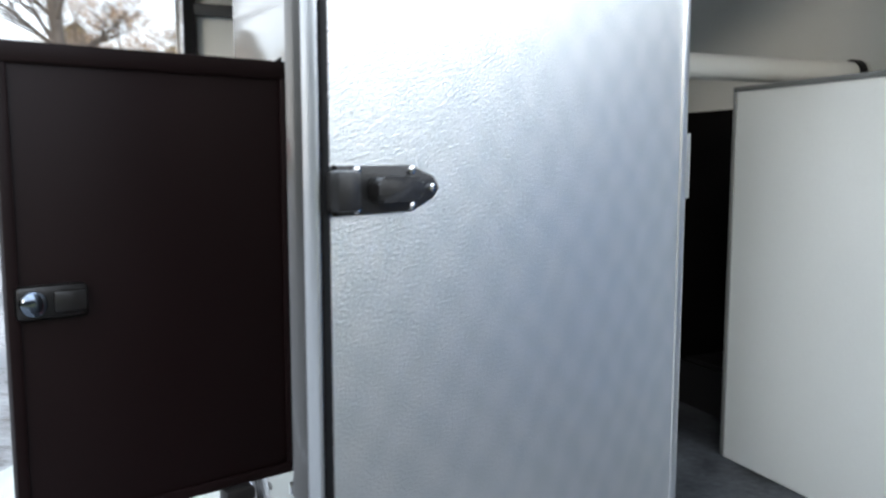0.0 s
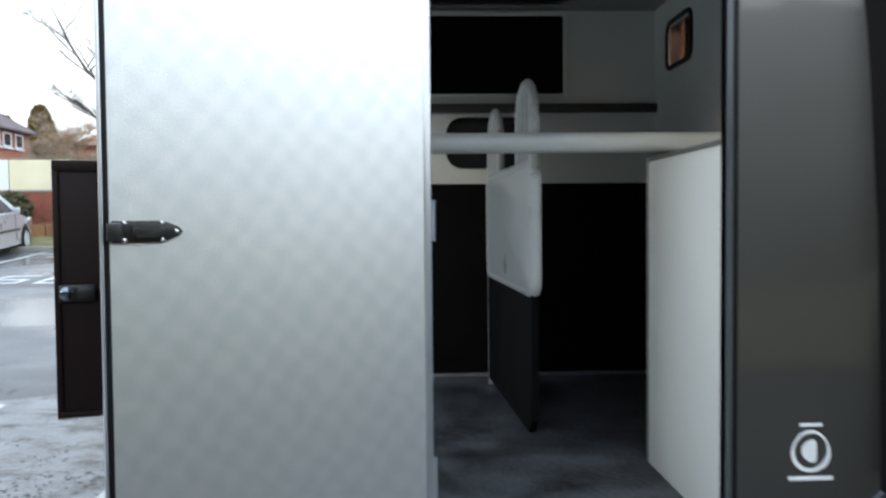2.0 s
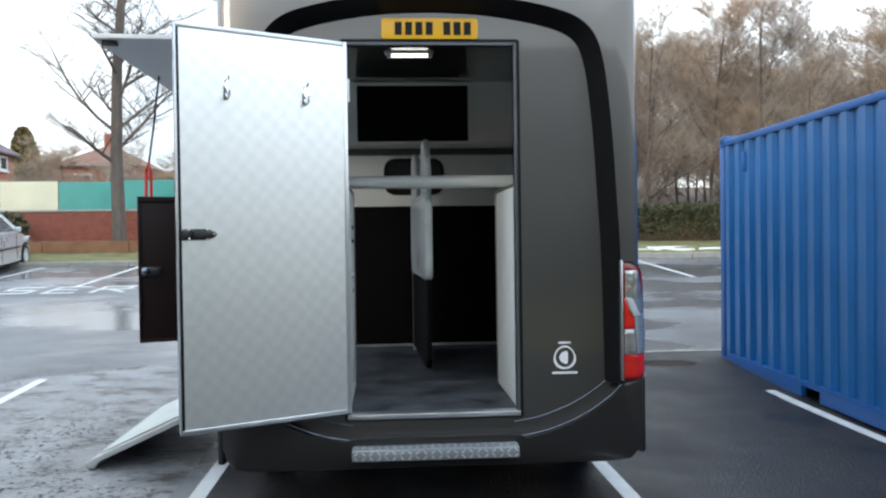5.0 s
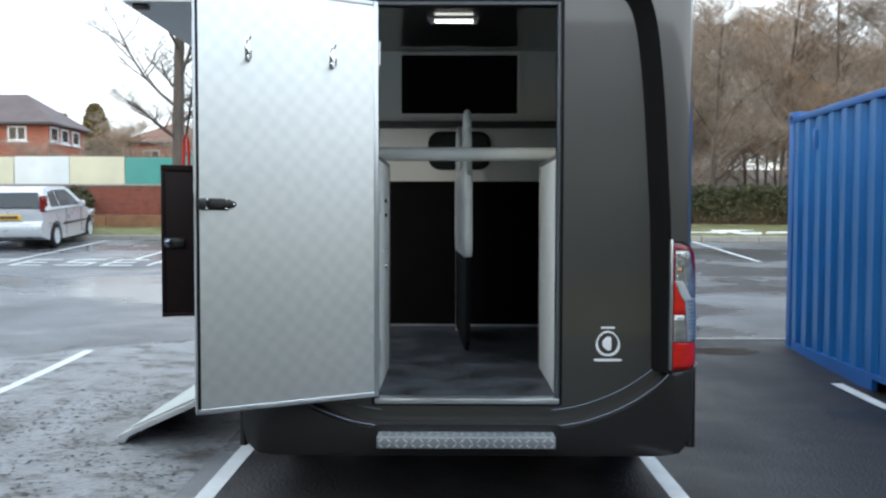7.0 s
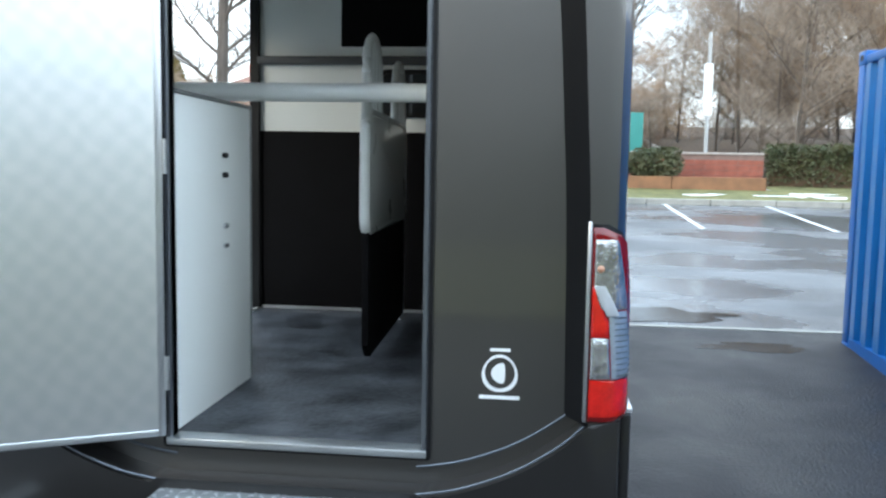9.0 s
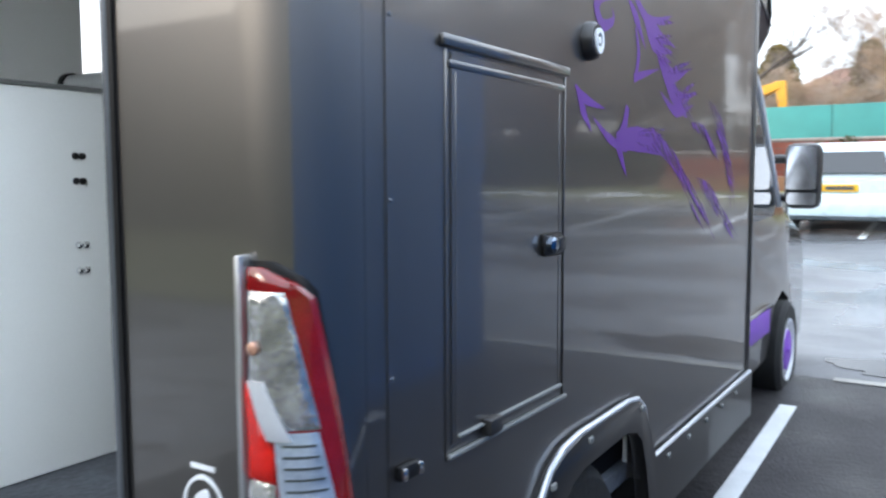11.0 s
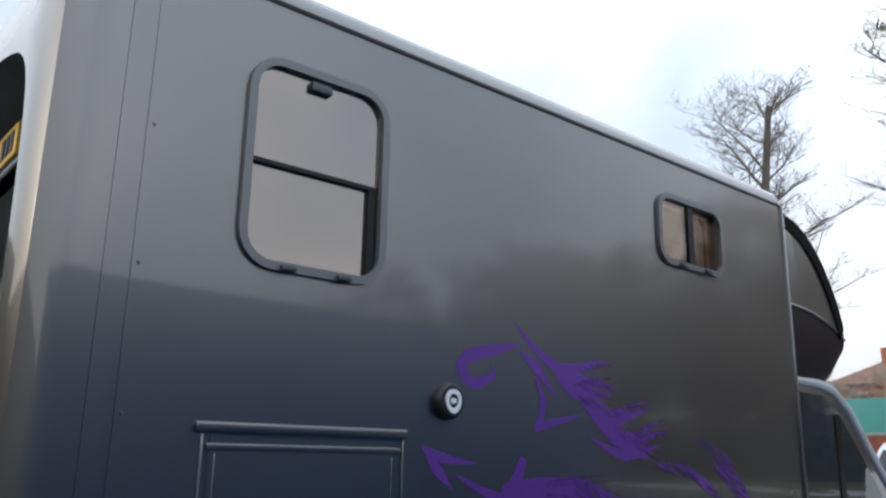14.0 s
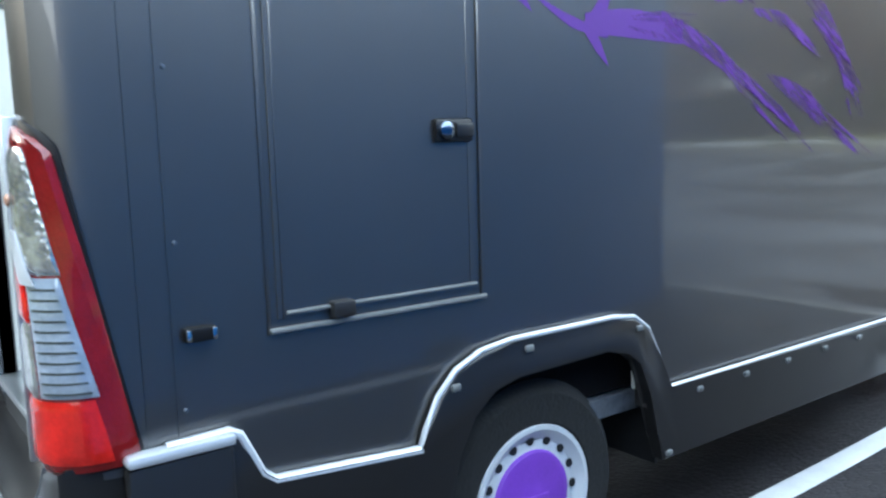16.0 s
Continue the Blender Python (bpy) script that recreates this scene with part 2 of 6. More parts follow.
PALEBOARD = mat("pale_board", (0.66, 0.70, 0.70), 0.6, 0, 0.08, 1.2, 30, 0.05)
TEAL = mat("teal_board", (0.06, 0.28, 0.245), 0.6, 0, 0.1, 1.2, 30, 0.05)
BARK = mat("grey_bark", (0.115, 0.095, 0.08), 0.9, 0, 0.3, 8, 60, 0.5, stretch=(1, 1, 0.3))
TWIG = mat("brown_twigs", (0.33, 0.265, 0.21), 0.9, 0, 0.5, 0.5, 6, 0.0)
TWIGRUST = mat("rust_twigs", (0.37, 0.265, 0.18), 0.9, 0, 0.35, 0.5, 6, 0.0)
LEAF = mat("hedge_leaf", (0.055, 0.085, 0.030), 0.7, 0, 0.45, 1.5, 12, 0.0, color2=(0.11, 0.10, 0.045))
CONIFER = mat("conifer_leaf", (0.17, 0.13, 0.045), 0.9, 0, 0.4, 1.0, 9, 0.0)
DIGGER = mat("digger_yellow", (0.70, 0.33, 0.02), 0.5, 0, 0.1, 3, 60, 0.0)
SNOW = mat("snow_remnant", (0.80, 0.82, 0.85), 0.8, 0, 0.05, 6, 60, 0.3)
LAMPON = emit("strip_lamp", (1.0, 0.97, 0.9), 2.4)
DARKCHROME = mat("dark_chrome", (0.20, 0.24, 0.30), 0.15, 1.0, 0.1, 10, 90, 0.0)
POST = mat("post_grey", (0.45, 0.46, 0.47), 0.5, 0.3, 0.1, 4, 60, 0.0)


def lining_metal():
    """Embossed aluminium sheet: fine hammered grain and a faint slanting lattice of swirls."""
    m = mat("stucco_aluminium", (0.79, 0.82, 0.82), 0.30, 0.95, 0.05, 2.0, 120, 0.0, rough_var=0.06)
    n, l = m.node_tree.nodes, m.node_tree.links
    b = n["Principled BSDF"]
    tc = n.new("ShaderNodeTexCoord")
    waves = []
    for turn in (38, -47):
        mp, w = n.new("ShaderNodeMapping"), n.new("ShaderNodeTexWave")
        mp.inputs["Rotation"].default_value = (0, radians(turn), 0)
        w.inputs["Scale"].default_value, w.inputs["Distortion"].default_value = 4.5, 3.4
        w.inputs["Detail"].default_value, w.inputs["Detail Scale"].default_value = 1.5, 2.2
        l.new(tc.outputs["Object"], mp.inputs[0])
        l.new(mp.outputs[0], w.inputs["Vector"])
        waves.append(w)
    lat = n.new("ShaderNodeMath")
    lat.operation = "ADD"
    l.new(waves[0].outputs["Fac"], lat.inputs[0])
    l.new(waves[1].outputs["Fac"], lat.inputs[1])
    fine = n.new("ShaderNodeTexNoise")
    fine.inputs["Scale"].default_value, fine.inputs["Detail"].default_value = 290, 3
    l.new(tc.outputs["Object"], fine.inputs["Vector"])
    b2 = n.new("ShaderNodeBump")
    b2.inputs["Strength"].default_value, b2.inputs["Distance"].default_value = 0.32, 0.003
    l.new(fine.outputs[0], b2.inputs["Height"])
    l.new(b2.outputs[0], b.inputs["Normal"])
    tone = n.new("ShaderNodeValToRGB")
    half = n.new("ShaderNodeMath")
    half.operation = "MULTIPLY"
    half.inputs[1].default_value = 0.5
    l.new(lat.outputs[0], half.inputs[0])
    tone.color_ramp.elements[0].position, tone.color_ramp.elements[1].position = 0.1, 0.9
    tone.color_ramp.elements[0].color, tone.color_ramp.elements[1].color = (0.825, 0.855, 0.855, 1), (0.89, 0.905, 0.905, 1)
    l.new(half.outputs[0], tone.inputs[0])
    l.new(tone.outputs[0], b.inputs["Base Color"])
    b.inputs["Roughness"].default_value = 0.32
    for k in list(b.inputs["Roughness"].links):
        l.remove(k)
    return m


STUCCO = lining_metal()


def asphalt():
    m = mat("wet_asphalt", (0.080, 0.080, 0.085), 0.55, 0, 0.3, 0.6, 45, 0.5, color2=(0.18, 0.182, 0.19))
    n, l = m.node_tree.nodes, m.node_tree.links
    b = n["Principled BSDF"]
    tc = n.new("ShaderNodeTexCoord")
    mp = n.new("ShaderNodeMapping")
    mp.inputs["Scale"].default_value = (0.7, 1.3, 1)
    l.new(tc.outputs["Object"], mp.inputs[0])
    wet = n.new("ShaderNodeTexNoise")
    wet.inputs["Scale"].default_value, wet.inputs["Detail"].default_value = 0.42, 7
    l.new(mp.outputs[0], wet.inputs["Vector"])
    r = n.new("ShaderNodeMapRange")
    r.inputs["From Min"].default_value, r.inputs["From Max"].default_value = 0.44, 0.58
    r.inputs["To Min"].default_value, r.inputs["To Max"].default_value = 0.18, 0.52
    l.new(wet.outputs[0], r.inputs[0])
    l.new(r.outputs[0], b.inputs["Roughness"])
    r2 = n.new("ShaderNodeMapRange")
    r2.inputs["From Min"].default_value, r2.inputs["From Max"].default_value = 0.42, 0.60
    r2.inputs["To Min"].default_value, r2.inputs["To Max"].default_value = 0.04, 0.55
    l.new(wet.outputs[0], r2.inputs[0])
    for k in n:
        if k.bl_idname == "ShaderNodeBump":
            l.new(r2.outputs[0], k.inputs["Strength"])
    return m


ASPHALT = asphalt()


# ---- mesh helpers ----
def finish(name, bm, material, smooth=True):
    bmesh.ops.recalc_face_normals(bm, faces=bm.faces)
    me = bpy.data.meshes.new(name)
    bm.to_mesh(me)
    bm.free()
    me.materials.append(material)
    if smooth:
        me.shade_smooth()
        me.set_sharp_from_angle(angle=radians(35))
    return me


def part(name, bm, material, parent, label=""):
    ob = new(name, finish(name, bm, material))
    ob.parent = parent
    if label:
        tagged(ob, label)
    return ob


def thing(name, label, category, loc=(0, 0, 0), group="", kind="", rz=0):
    ob = new(name)
    ob.matrix_basis = pose(*loc, 0, 0, rz)
    return tagged(ob, label, category, group, kind)


def solid(name, bm, material, label, category="", group="", kind=""):
    return tagged(new(name, finish(name, bm, material)), label, category, group, kind)


def box(bm, x0, x1, y0, y1, z0, z1, bev=0.0, seg=2):
    vs = [bm.verts.new((x, y, z)) for x in (x0, x1) for y in (y0, y1) for z in (z0, z1)]
    fs = [bm.faces.new([vs[i] for i in q]) for q in ((0, 1, 3, 2), (4, 6, 7, 5), (0, 4, 5, 1), (2, 3, 7, 6), (0, 2, 6, 4), (1, 5, 7, 3))]
    if bev:
        es = {e for f in fs for e in f.edges}
        bmesh.ops.bevel(bm, geom=list(es), offset=bev, segments=seg, affect="EDGES", profile=0.5)
    return bm


def B(*a, **k):
    return box(bmesh.new(), *a, **k)


def prism(bm, pts, axis, a, b, bev=0.0):
    """Extrudes a 2D outline along an axis ("x": outline in y,z; "y": in x,z; "z": in x,y) from a to b."""
    def at(p, d):
        return {"x": (d, p[0], p[1]), "y": (p[0], d, p[1]), "z": (p[0], p[1], d)}[axis]
    lo, hi = [bm.verts.new(at(p, a)) for p in pts], [bm.verts.new(at(p, b)) for p in pts]
    n = len(pts)
    fs = [bm.faces.new(lo[::-1]), bm.faces.new(hi)]
    fs += [bm.faces.new((lo[i], lo[(i + 1) % n], hi[(i + 1) % n], hi[i])) for i in range(n)]
    if bev:
        es = set(fs[0].edges) | set(fs[1].edges)
        bmesh.ops.bevel(bm, geom=list(es), offset=bev, segments=2, affect="EDGES", profile=0.5)
    return bm


def tube(bm, pts, r, n=8, closed=False, flat=None):
    """A round tube along points; r one radius or one for each point."""
    pts = [Vector(p) for p in pts]
    rs = r if isinstance(r, (list, tuple)) else [r] * len(pts)
    rings, up = [], Vector((0.13, 0.27, 0.95)).normalized()
    for i, p in enumerate(pts):
        a = pts[i - 1] if (i or closed) else p
        b = pts[(i + 1) % len(pts)] if (i < len(pts) - 1 or closed) else p
        d = (b - a).normalized()
        s = d.cross(up)
        if s.length < 0.05:
            s = d.cross(Vector((1, 0, 0)))
        s.normalize()
        t = s.cross(d)
        rings.append([bm.verts.new(p + (s * math.cos(6.2832 * k / n) + t * math.sin(6.2832 * k / n)) * rs[i]) for k in range(n)])
    m = len(rings)
    for i in range(m if closed else m - 1):
        u, v = rings[i], rings[(i + 1) % m]
        for k in range(n):
            bm.faces.new((u[k], u[(k + 1) % n], v[(k + 1) % n], v[k]))
    if not closed:
        bm.faces.new(rings[0][::-1])
        bm.faces.new(rings[-1])
    return bm


def lathe(bm, prof, n=32, axis="x", at=(0, 0, 0), caps=True):
    """Turns a profile of (distance along axis, radius) round an axis."""
    def put(d, r, k):
        c, s = r * math.cos(6.2832 * k / n), r * math.sin(6.2832 * k / n)
        v = {"x": (d, c, s), "y": (c, d, s), "z": (c, s, d)}[axis]
        return bm.verts.new(Vector(v) + Vector(at))
    rings = [[put(d, r, k) for k in range(n)] for d, r in prof]
    for u, v in zip(rings, rings[1:]):
        for k in range(n):
            bm.faces.new((u[k], u[(k + 1) % n], v[(k + 1) % n], v[k]))
    if caps:
        bm.faces.new(rings[0][::-1])
        bm.faces.new(rings[-1])
    return bm


def rrect(a0, a1, b0, b1, r, seg=5):
    """Outline of a rounded rectangle."""
    out = []
    for (ca, cb, s) in ((a1 - r, b1 - r, 0), (a0 + r, b1 - r, 90), (a0 + r, b0 + r, 180), (a1 - r, b0 + r, 270)):
        for k in range(seg + 1):
            t = radians(s + 90 * k / seg)
            out.append((ca + r * math.cos(t), cb + r * math.sin(t)))
    return out


def ring(bm, outer, inner, axis, a, b):
    """A frame between two outlines with as many points, extruded from a to b."""
    def at(p, d):
        return {"x": (d, p[0], p[1]), "y": (p[0], d, p[1]), "z": (p[0], p[1], d)}[axis]
    rows = [[bm.verts.new(at(p, d)) for p in o] for o, d in ((outer, a), (outer, b), (inner, b), (inner, a))]
    n = len(outer)
    for r in range(4):
        u, v = rows[r], rows[(r + 1) % 4]
        for i in range(n):
            bm.faces.new((u[i], u[(i + 1) % n], v[(i + 1) % n], v[i]))
    return bm


def holed(bm, axis, a, b, u0, u1, v0, v1, holes):
    """A wall slab between a and b on an axis, with rectangular holes (u0, u1, v0, v1) through it."""
    us = sorted({u0, u1, *[h[0] for h in holes], *[h[1] for h in holes]})
    vs = sorted({v0, v1, *[h[2] for h in holes], *[h[3] for h in holes]})
    def at(p, d):
        return {"x": (d, p[0], p[1]), "y": (p[0], d, p[1]), "z": (p[0], p[1], d)}[axis]
    key = {}
    def vert(i, j, d):
        if (i, j, d) not in key:
            key[i, j, d] = bm.verts.new(at((us[i], vs[j]), d))
        return key[i, j, d]
    def full(i, j):
        if not (0 <= i < len(us) - 1 and 0 <= j < len(vs) - 1):
            return False
        cu, cv = (us[i] + us[i + 1]) / 2, (vs[j] + vs[j + 1]) / 2
        return not any(h[0] < cu < h[1] and h[2] < cv < h[3] for h in holes)
    for i in range(len(us) - 1):
        for j in range(len(vs) - 1):
            if not full(i, j):
                continue
            for d in (a, b):
                bm.faces.new([vert(p, q, d) for p, q in ((i, j), (i + 1, j), (i + 1, j + 1), (i, j + 1))])
            for di, dj, e in ((-1, 0, ((i, j), (i, j + 1))), (1, 0, ((i + 1, j), (i + 1, j + 1))), (0, -1, ((i, j), (i + 1, j))), (0, 1, ((i, j + 1), (i + 1, j + 1)))):
                if not full(i + di, j + dj):
                    bm.faces.new([vert(*e[0], a), vert(*e[1], a), vert(*e[1], b), vert(*e[0], b)])
    return bm


def gz(y):
    """Height of the car park's surface: level by the lorry, rising beyond it."""
    s = 0.06 * (math.log1p(math.exp(min(50, (y - 3) * 1.5))) / 1.5)
    return s if y < 21 else 0.06 * 18


def wheel(parent, x, y, z, r, w, side, rim_mat, cap_mat=None):
    """A wheel whose outer face looks along side * x."""
    e = new("wheel")
    e.parent = parent
    e.matrix_basis = Matrix.Translation((x, y, z)) @ Matrix.Diagonal((side, 1, 1, 1))
    q = r * 0.62
    part("tyre", lathe(bmesh.new(), [(-w / 2, q), (-w / 2, r * 0.9), (-w * 0.36, r), (w * 0.36, r), (w / 2, r * 0.9), (w / 2, q + 0.012), (w * 0.46, q), (-w * 0.46, q), (-w / 2, q)], 40, caps=False), TYRE, e)
    part("rim", lathe(bmesh.new(), [(-w * 0.3, q + 0.003), (w * 0.47, q + 0.006), (w * 0.50, q + 0.003), (w * 0.50, q - 0.010), (w * 0.45, q - 0.022), (w * 0.40, q * 0.80), (w * 0.42, q * 0.66), (w * 0.43, q * 0.3), (w * 0.43, 0.02)], 40), rim_mat, e)
    for k in range(16):
        t = 6.2832 * k / 16
        bm = lathe(bmesh.new(), [(w * 0.38, 0.013), (w * 0.422, 0.013)], 10, at=(0, q * 0.79 * math.cos(t), q * 0.79 * math.sin(t)))
        part("vent_hole", bm, RUBBER, e)
    if cap_mat:
        bm = lathe(bmesh.new(), [(w * 0.41, q * 0.67), (w * 0.47, q * 0.64), (w * 0.50, q * 0.54), (w * 0.47, q * 0.2), (w * 0.49, 0.03)], 36)
        part("hub_cap", bm, cap_mat, e, "scuffed purple plastic hub cap")
        part("hub_bar", B(w * 0.49, w * 0.52, -0.05, 0.05, -0.012, 0.012, bev=0.004), cap_mat, e)
    return e


# ---- ground and its edges ----
def ground_sheet():
    bm = bmesh.new()
    xs = [-400, -120, -60, -30, -15, 0, 15, 30, 60, 120, 400]
    ys = [-400, -100, -30, -10, -3, 0] + [0.5 * k for k in range(1, 43)] + [25, 40, 80, 160, 500]
    rows = [[bm.verts.new((x, y, gz(y))) for x in xs] for y in ys]
    for u, v in zip(rows, rows[1:]):
        for k in range(len(xs) - 1):
            bm.faces.new((u[k], u[k + 1], v[k + 1], v[k]))
    return bm


solid("ground", ground_sheet(), ASPHALT, "wet dark grey asphalt of a car park", "ground", kind="structure")


def patch():
    """Newer, darker tarmac under and beside the lorry."""
    bm = bmesh.new()
    ys = [-14 + 0.5 * k for k in range(39)]
    rows = [[bm.verts.new((x, y, gz(y) + 0.003)) for x in (-1.36 + 0.03 * math.sin(y * 1.7), 3, 9, 15)] for y in ys]
    for u, v in zip(rows, rows[1:]):
        for k in range(3):
            bm.faces.new((u[k], u[k + 1], v[k + 1], v[k]))
    return bm


DARKTARMAC = mat("dark_tarmac", (0.011, 0.010, 0.011), 0.5, 0, 0.4, 1.3, 55, 0.9, color2=(0.030, 0.027, 0.029), rough_var=0.85, spec=0.32)
solid("pavement", patch(), DARKTARMAC, "darker newer tarmac beside the lorry", "pavement", kind="structure")
WETFILM = mat("standing_water", (0.012, 0.011, 0.012), 0.16, 0, 0.2, 3, 30, 0.05, rough_var=0.12)
WETFILM.node_tree.nodes["Principled BSDF"].inputs["IOR"].default_value = 1.33


def puddle(x, y, rx, ry, seed):
    """A shallow irregular sheet of rainwater that follows the ground."""
    bm = bmesh.new()
    n = 44
    mid = bm.verts.new((x, y, gz(y) + 0.0065))
    rim = []
    for k in range(n):
        t = 6.2832 * k / n
        w = 1 + 0.55 * noise.noise((1.4 * math.cos(t), 1.4 * math.sin(t), seed)) + 0.25 * noise.noise((4 * math.cos(t), 4 * math.sin(t), seed + 5))
        px, py = x + rx * w * math.cos(t), y + ry * w * math.sin(t)
        rim.append(bm.verts.new((px, py, gz(py) + 0.0055)))
    for k in range(n):
        bm.faces.new((mid, rim[k], rim[(k + 1) % n]))
    solid("puddle", bm, WETFILM, "shallow rain puddle lying on dark tarmac", "puddle", "puddles", "structure")


for q in ((2.75, 4.35, 0.45, 0.16, 1.0), (2.1, 5.5, 0.75, 0.28, 2.3)):
    puddle(*q)
gl = bmesh.new()
box(gl, 1.3, 15, 4.95, 5.05, gz(5) - 0.05, gz(5) + 0.008)
solid("drain_channel", gl, KERB, "pale concrete drainage joint across the yard", "drain", kind="structure")


def strip(x0, x1, y0, y1, lift=0.005):
    """A painted strip that follows the ground."""
    bm = bmesh.new()
    n = max(1, int(abs(y1 - y0) / 0.5))
    rows = []
    for k in range(n + 1):
        y = y0 + (y1 - y0) * k / n
        rows.append([bm.verts.new((x, y, gz(y) + lift)) for x in (x0, x1)])
    for u, v in zip(rows, rows[1:]):
        bm.faces.new((u[0], u[1], v[1], v[0]))
    return bm


def bay_line(x, y0, y1, w=0.1):
    solid("bay_line", strip(x - w / 2, x + w / 2, y0, y1), LINEPAINT, "worn white painted parking bay line on asphalt", "road marking", "bay lines", "structure")


for x in (-23.8, -21.35, -18.9, -16.45, -14.0, -11.55, -9.1, -6.65, -4.2, -1.75, 0.7, 3.9, 6.25, 8.7, 11.1, 13.5, 15.9):
    bay_line(x, 12.6, 17.2)
for x in (-3.85, -1.38, 1.13, 3.3):
    bay_line(x, -0.6 if x > -2 else -1.2, 3.0 if x > 3 else 4.3)

FONT_H = 0.95
LETTERS = {"R": ((0, 0, 0, 1), (0, 1, 0.55, 1), (0.55, 1, 0.55, 0.5), (0.55, 0.5, 0, 0.5), (0.2, 0.5, 0.6, 0)),
           "E": ((0, 0, 0, 1), (0, 1, 0.55, 1), (0, 0.5, 0.45, 0.5), (0, 0, 0.55, 0)),
           "S": ((0.55, 1, 0, 1), (0, 1, 0, 0.52), (0, 0.52, 0.55, 0.48), (0.55, 0.48, 0.55, 0), (0.55, 0, 0, 0)),
           "V": ((0, 1, 0.28, 0), (0.28, 0, 0.56, 1)),
           "D": ((0, 0, 0, 1), (0, 1, 0.45, 0.9), (0.45, 0.9, 0.45, 0.1), (0.45, 0.1, 0, 0))}


def road_word(word, x, y, pitch, label):
    e = thing("road_lettering", label, "road marking", kind="structure")
    for k, ch in enumerate(word):
        bm = bmesh.new()
        for n, (a, b, c, d) in enumerate(LETTERS[ch]):
            p, q = Vector((x + k * pitch + a, y + b * FONT_H, 0)), Vector((x + k * pitch + c, y + d * FONT_H, 0))
            u = (q - p).normalized() * 0.04
            s = Vector((-u.y, u.x, 0)) * 1.15
            s.y *= 1.6
            vs = []
            for w in (p - u - s, q + u - s, q + u + s, p - u + s):
                w.z = gz(w.y) + 0.006 + n * 0.0007
                vs.append(bm.verts.new(w))
            bm.faces.new(vs)
        part("letter", bm, LINEPAINT, e)


road_word("RESERVED", -9.6, 11.75, 0.9, "white painted capital letters RESERVED on asphalt")
road_word("RESERVED", -18.2, 11.75, 0.9, "white painted capital letters RESERVED on asphalt")

bm = bmesh.new()
for k in range(60):
    x = -46 + k * 1.5
    box(bm, x, x + 1.485, 17.3, 17.45, gz(17.3) - 0.1, gz(17.4) + 0.13, 0.015, 1)
solid("kerb", bm, KERB, "weathered concrete kerb stones along grass verge", "kerb", kind="structure")


def verge(x0, x1, y0, y1, z0, z1, material, label, name):
    bm = bmesh.new()
    nx, ny = int((x1 - x0) / 0.6), 8
    rows = [[bm.verts.new((x0 + (x1 - x0) * i / nx, y0 + (y1 - y0) * j / ny, z0 + (z1 - z0) * j / ny + 0.05 * noise.noise((i * 0.7, j * 0.9, 3)))) for i in range(nx + 1)] for j in range(ny + 1)]
    for u, v in zip(rows, rows[1:]):
        for k in range(nx):
            bm.faces.new((u[k], u[k + 1], v[k + 1], v[k]))
    solid(name, bm, material, label, "verge", kind="structure")


verge(-46, 7.2, 17.42, 19.4, gz(17.4) + 0.12, 1.2, GRASS, "sparse winter grass verge with leaf litter", "grass_verge")
verge(7.2, 44, 17.42, 21.4, gz(17.4) + 0.12, 1.28, GRASS, "sparse winter grass verge with leaf litter", "grass_verge")
verge(-46, 4, 19.38, 21.4, 1.42, 1.55, SOIL, "brown mulched planting bed", "planting_bed")


def brick_wall(x0, x1, y, z0, z1):
    """A low wall: mortar core, single bricks in courses on the near face, a coping."""
    w = thing("wall_boundary", "low red brick boundary wall with stone coping", "wall", kind="structure")
    part("mortar_core", B(x0, x1, y + 0.008, y + 0.22, z0 - 0.3, z1), BRICKWALL, w)
    bm = bmesh.new()
    n = int((x1 - x0) / 3)
    for k in range(n):
        a = x0 + (x1 - x0) * k / n
        box(bm, a, a + (x1 - x0) / n - 0.008, y - 0.03, y + 0.25, z1, z1 + 0.07, 0.012, 1)
    part("coping", bm, COPING, w)
    bm = bmesh.new()
    h = 0.15
    rows = int((z1 - z0) / h)
    for r in range(rows):
        a = x0 - (0.3 if r % 2 else 0)
        while a < x1 - 0.1:
            b = min(a + 0.6, x1)
            d = random.uniform(0, 0.012)
            box(bm, max(a, x0), b - 0.014, y - d, y + 0.02, z0 + r * h, z0 + r * h + h - 0.014)
            a += 0.6
    tagged(part("brick_courses", bm, BRICK, w, "weathered red bricks"), kind="stuff")


brick_wall(-34.0, 2.0, 21.2, 1.5, 2.42)
brick_wall(2.0, 7.2, 21.2, 1.12, 2.15)

# low timber edging in front of the wall
bm = bmesh.new()
for k in range(12):
    box(bm, -22 + k * 2.4, -22 + k * 2.4 + 2.38, 19.3, 19.42, 1.0, 1.52, 0.01, 1)
solid("timber_edging", bm, mat("timber", (0.22, 0.11, 0.055), 0.85, 0, 0.25, 3, 40, 0.3), "low brown timber edging of planting bed", "edging", kind="structure")


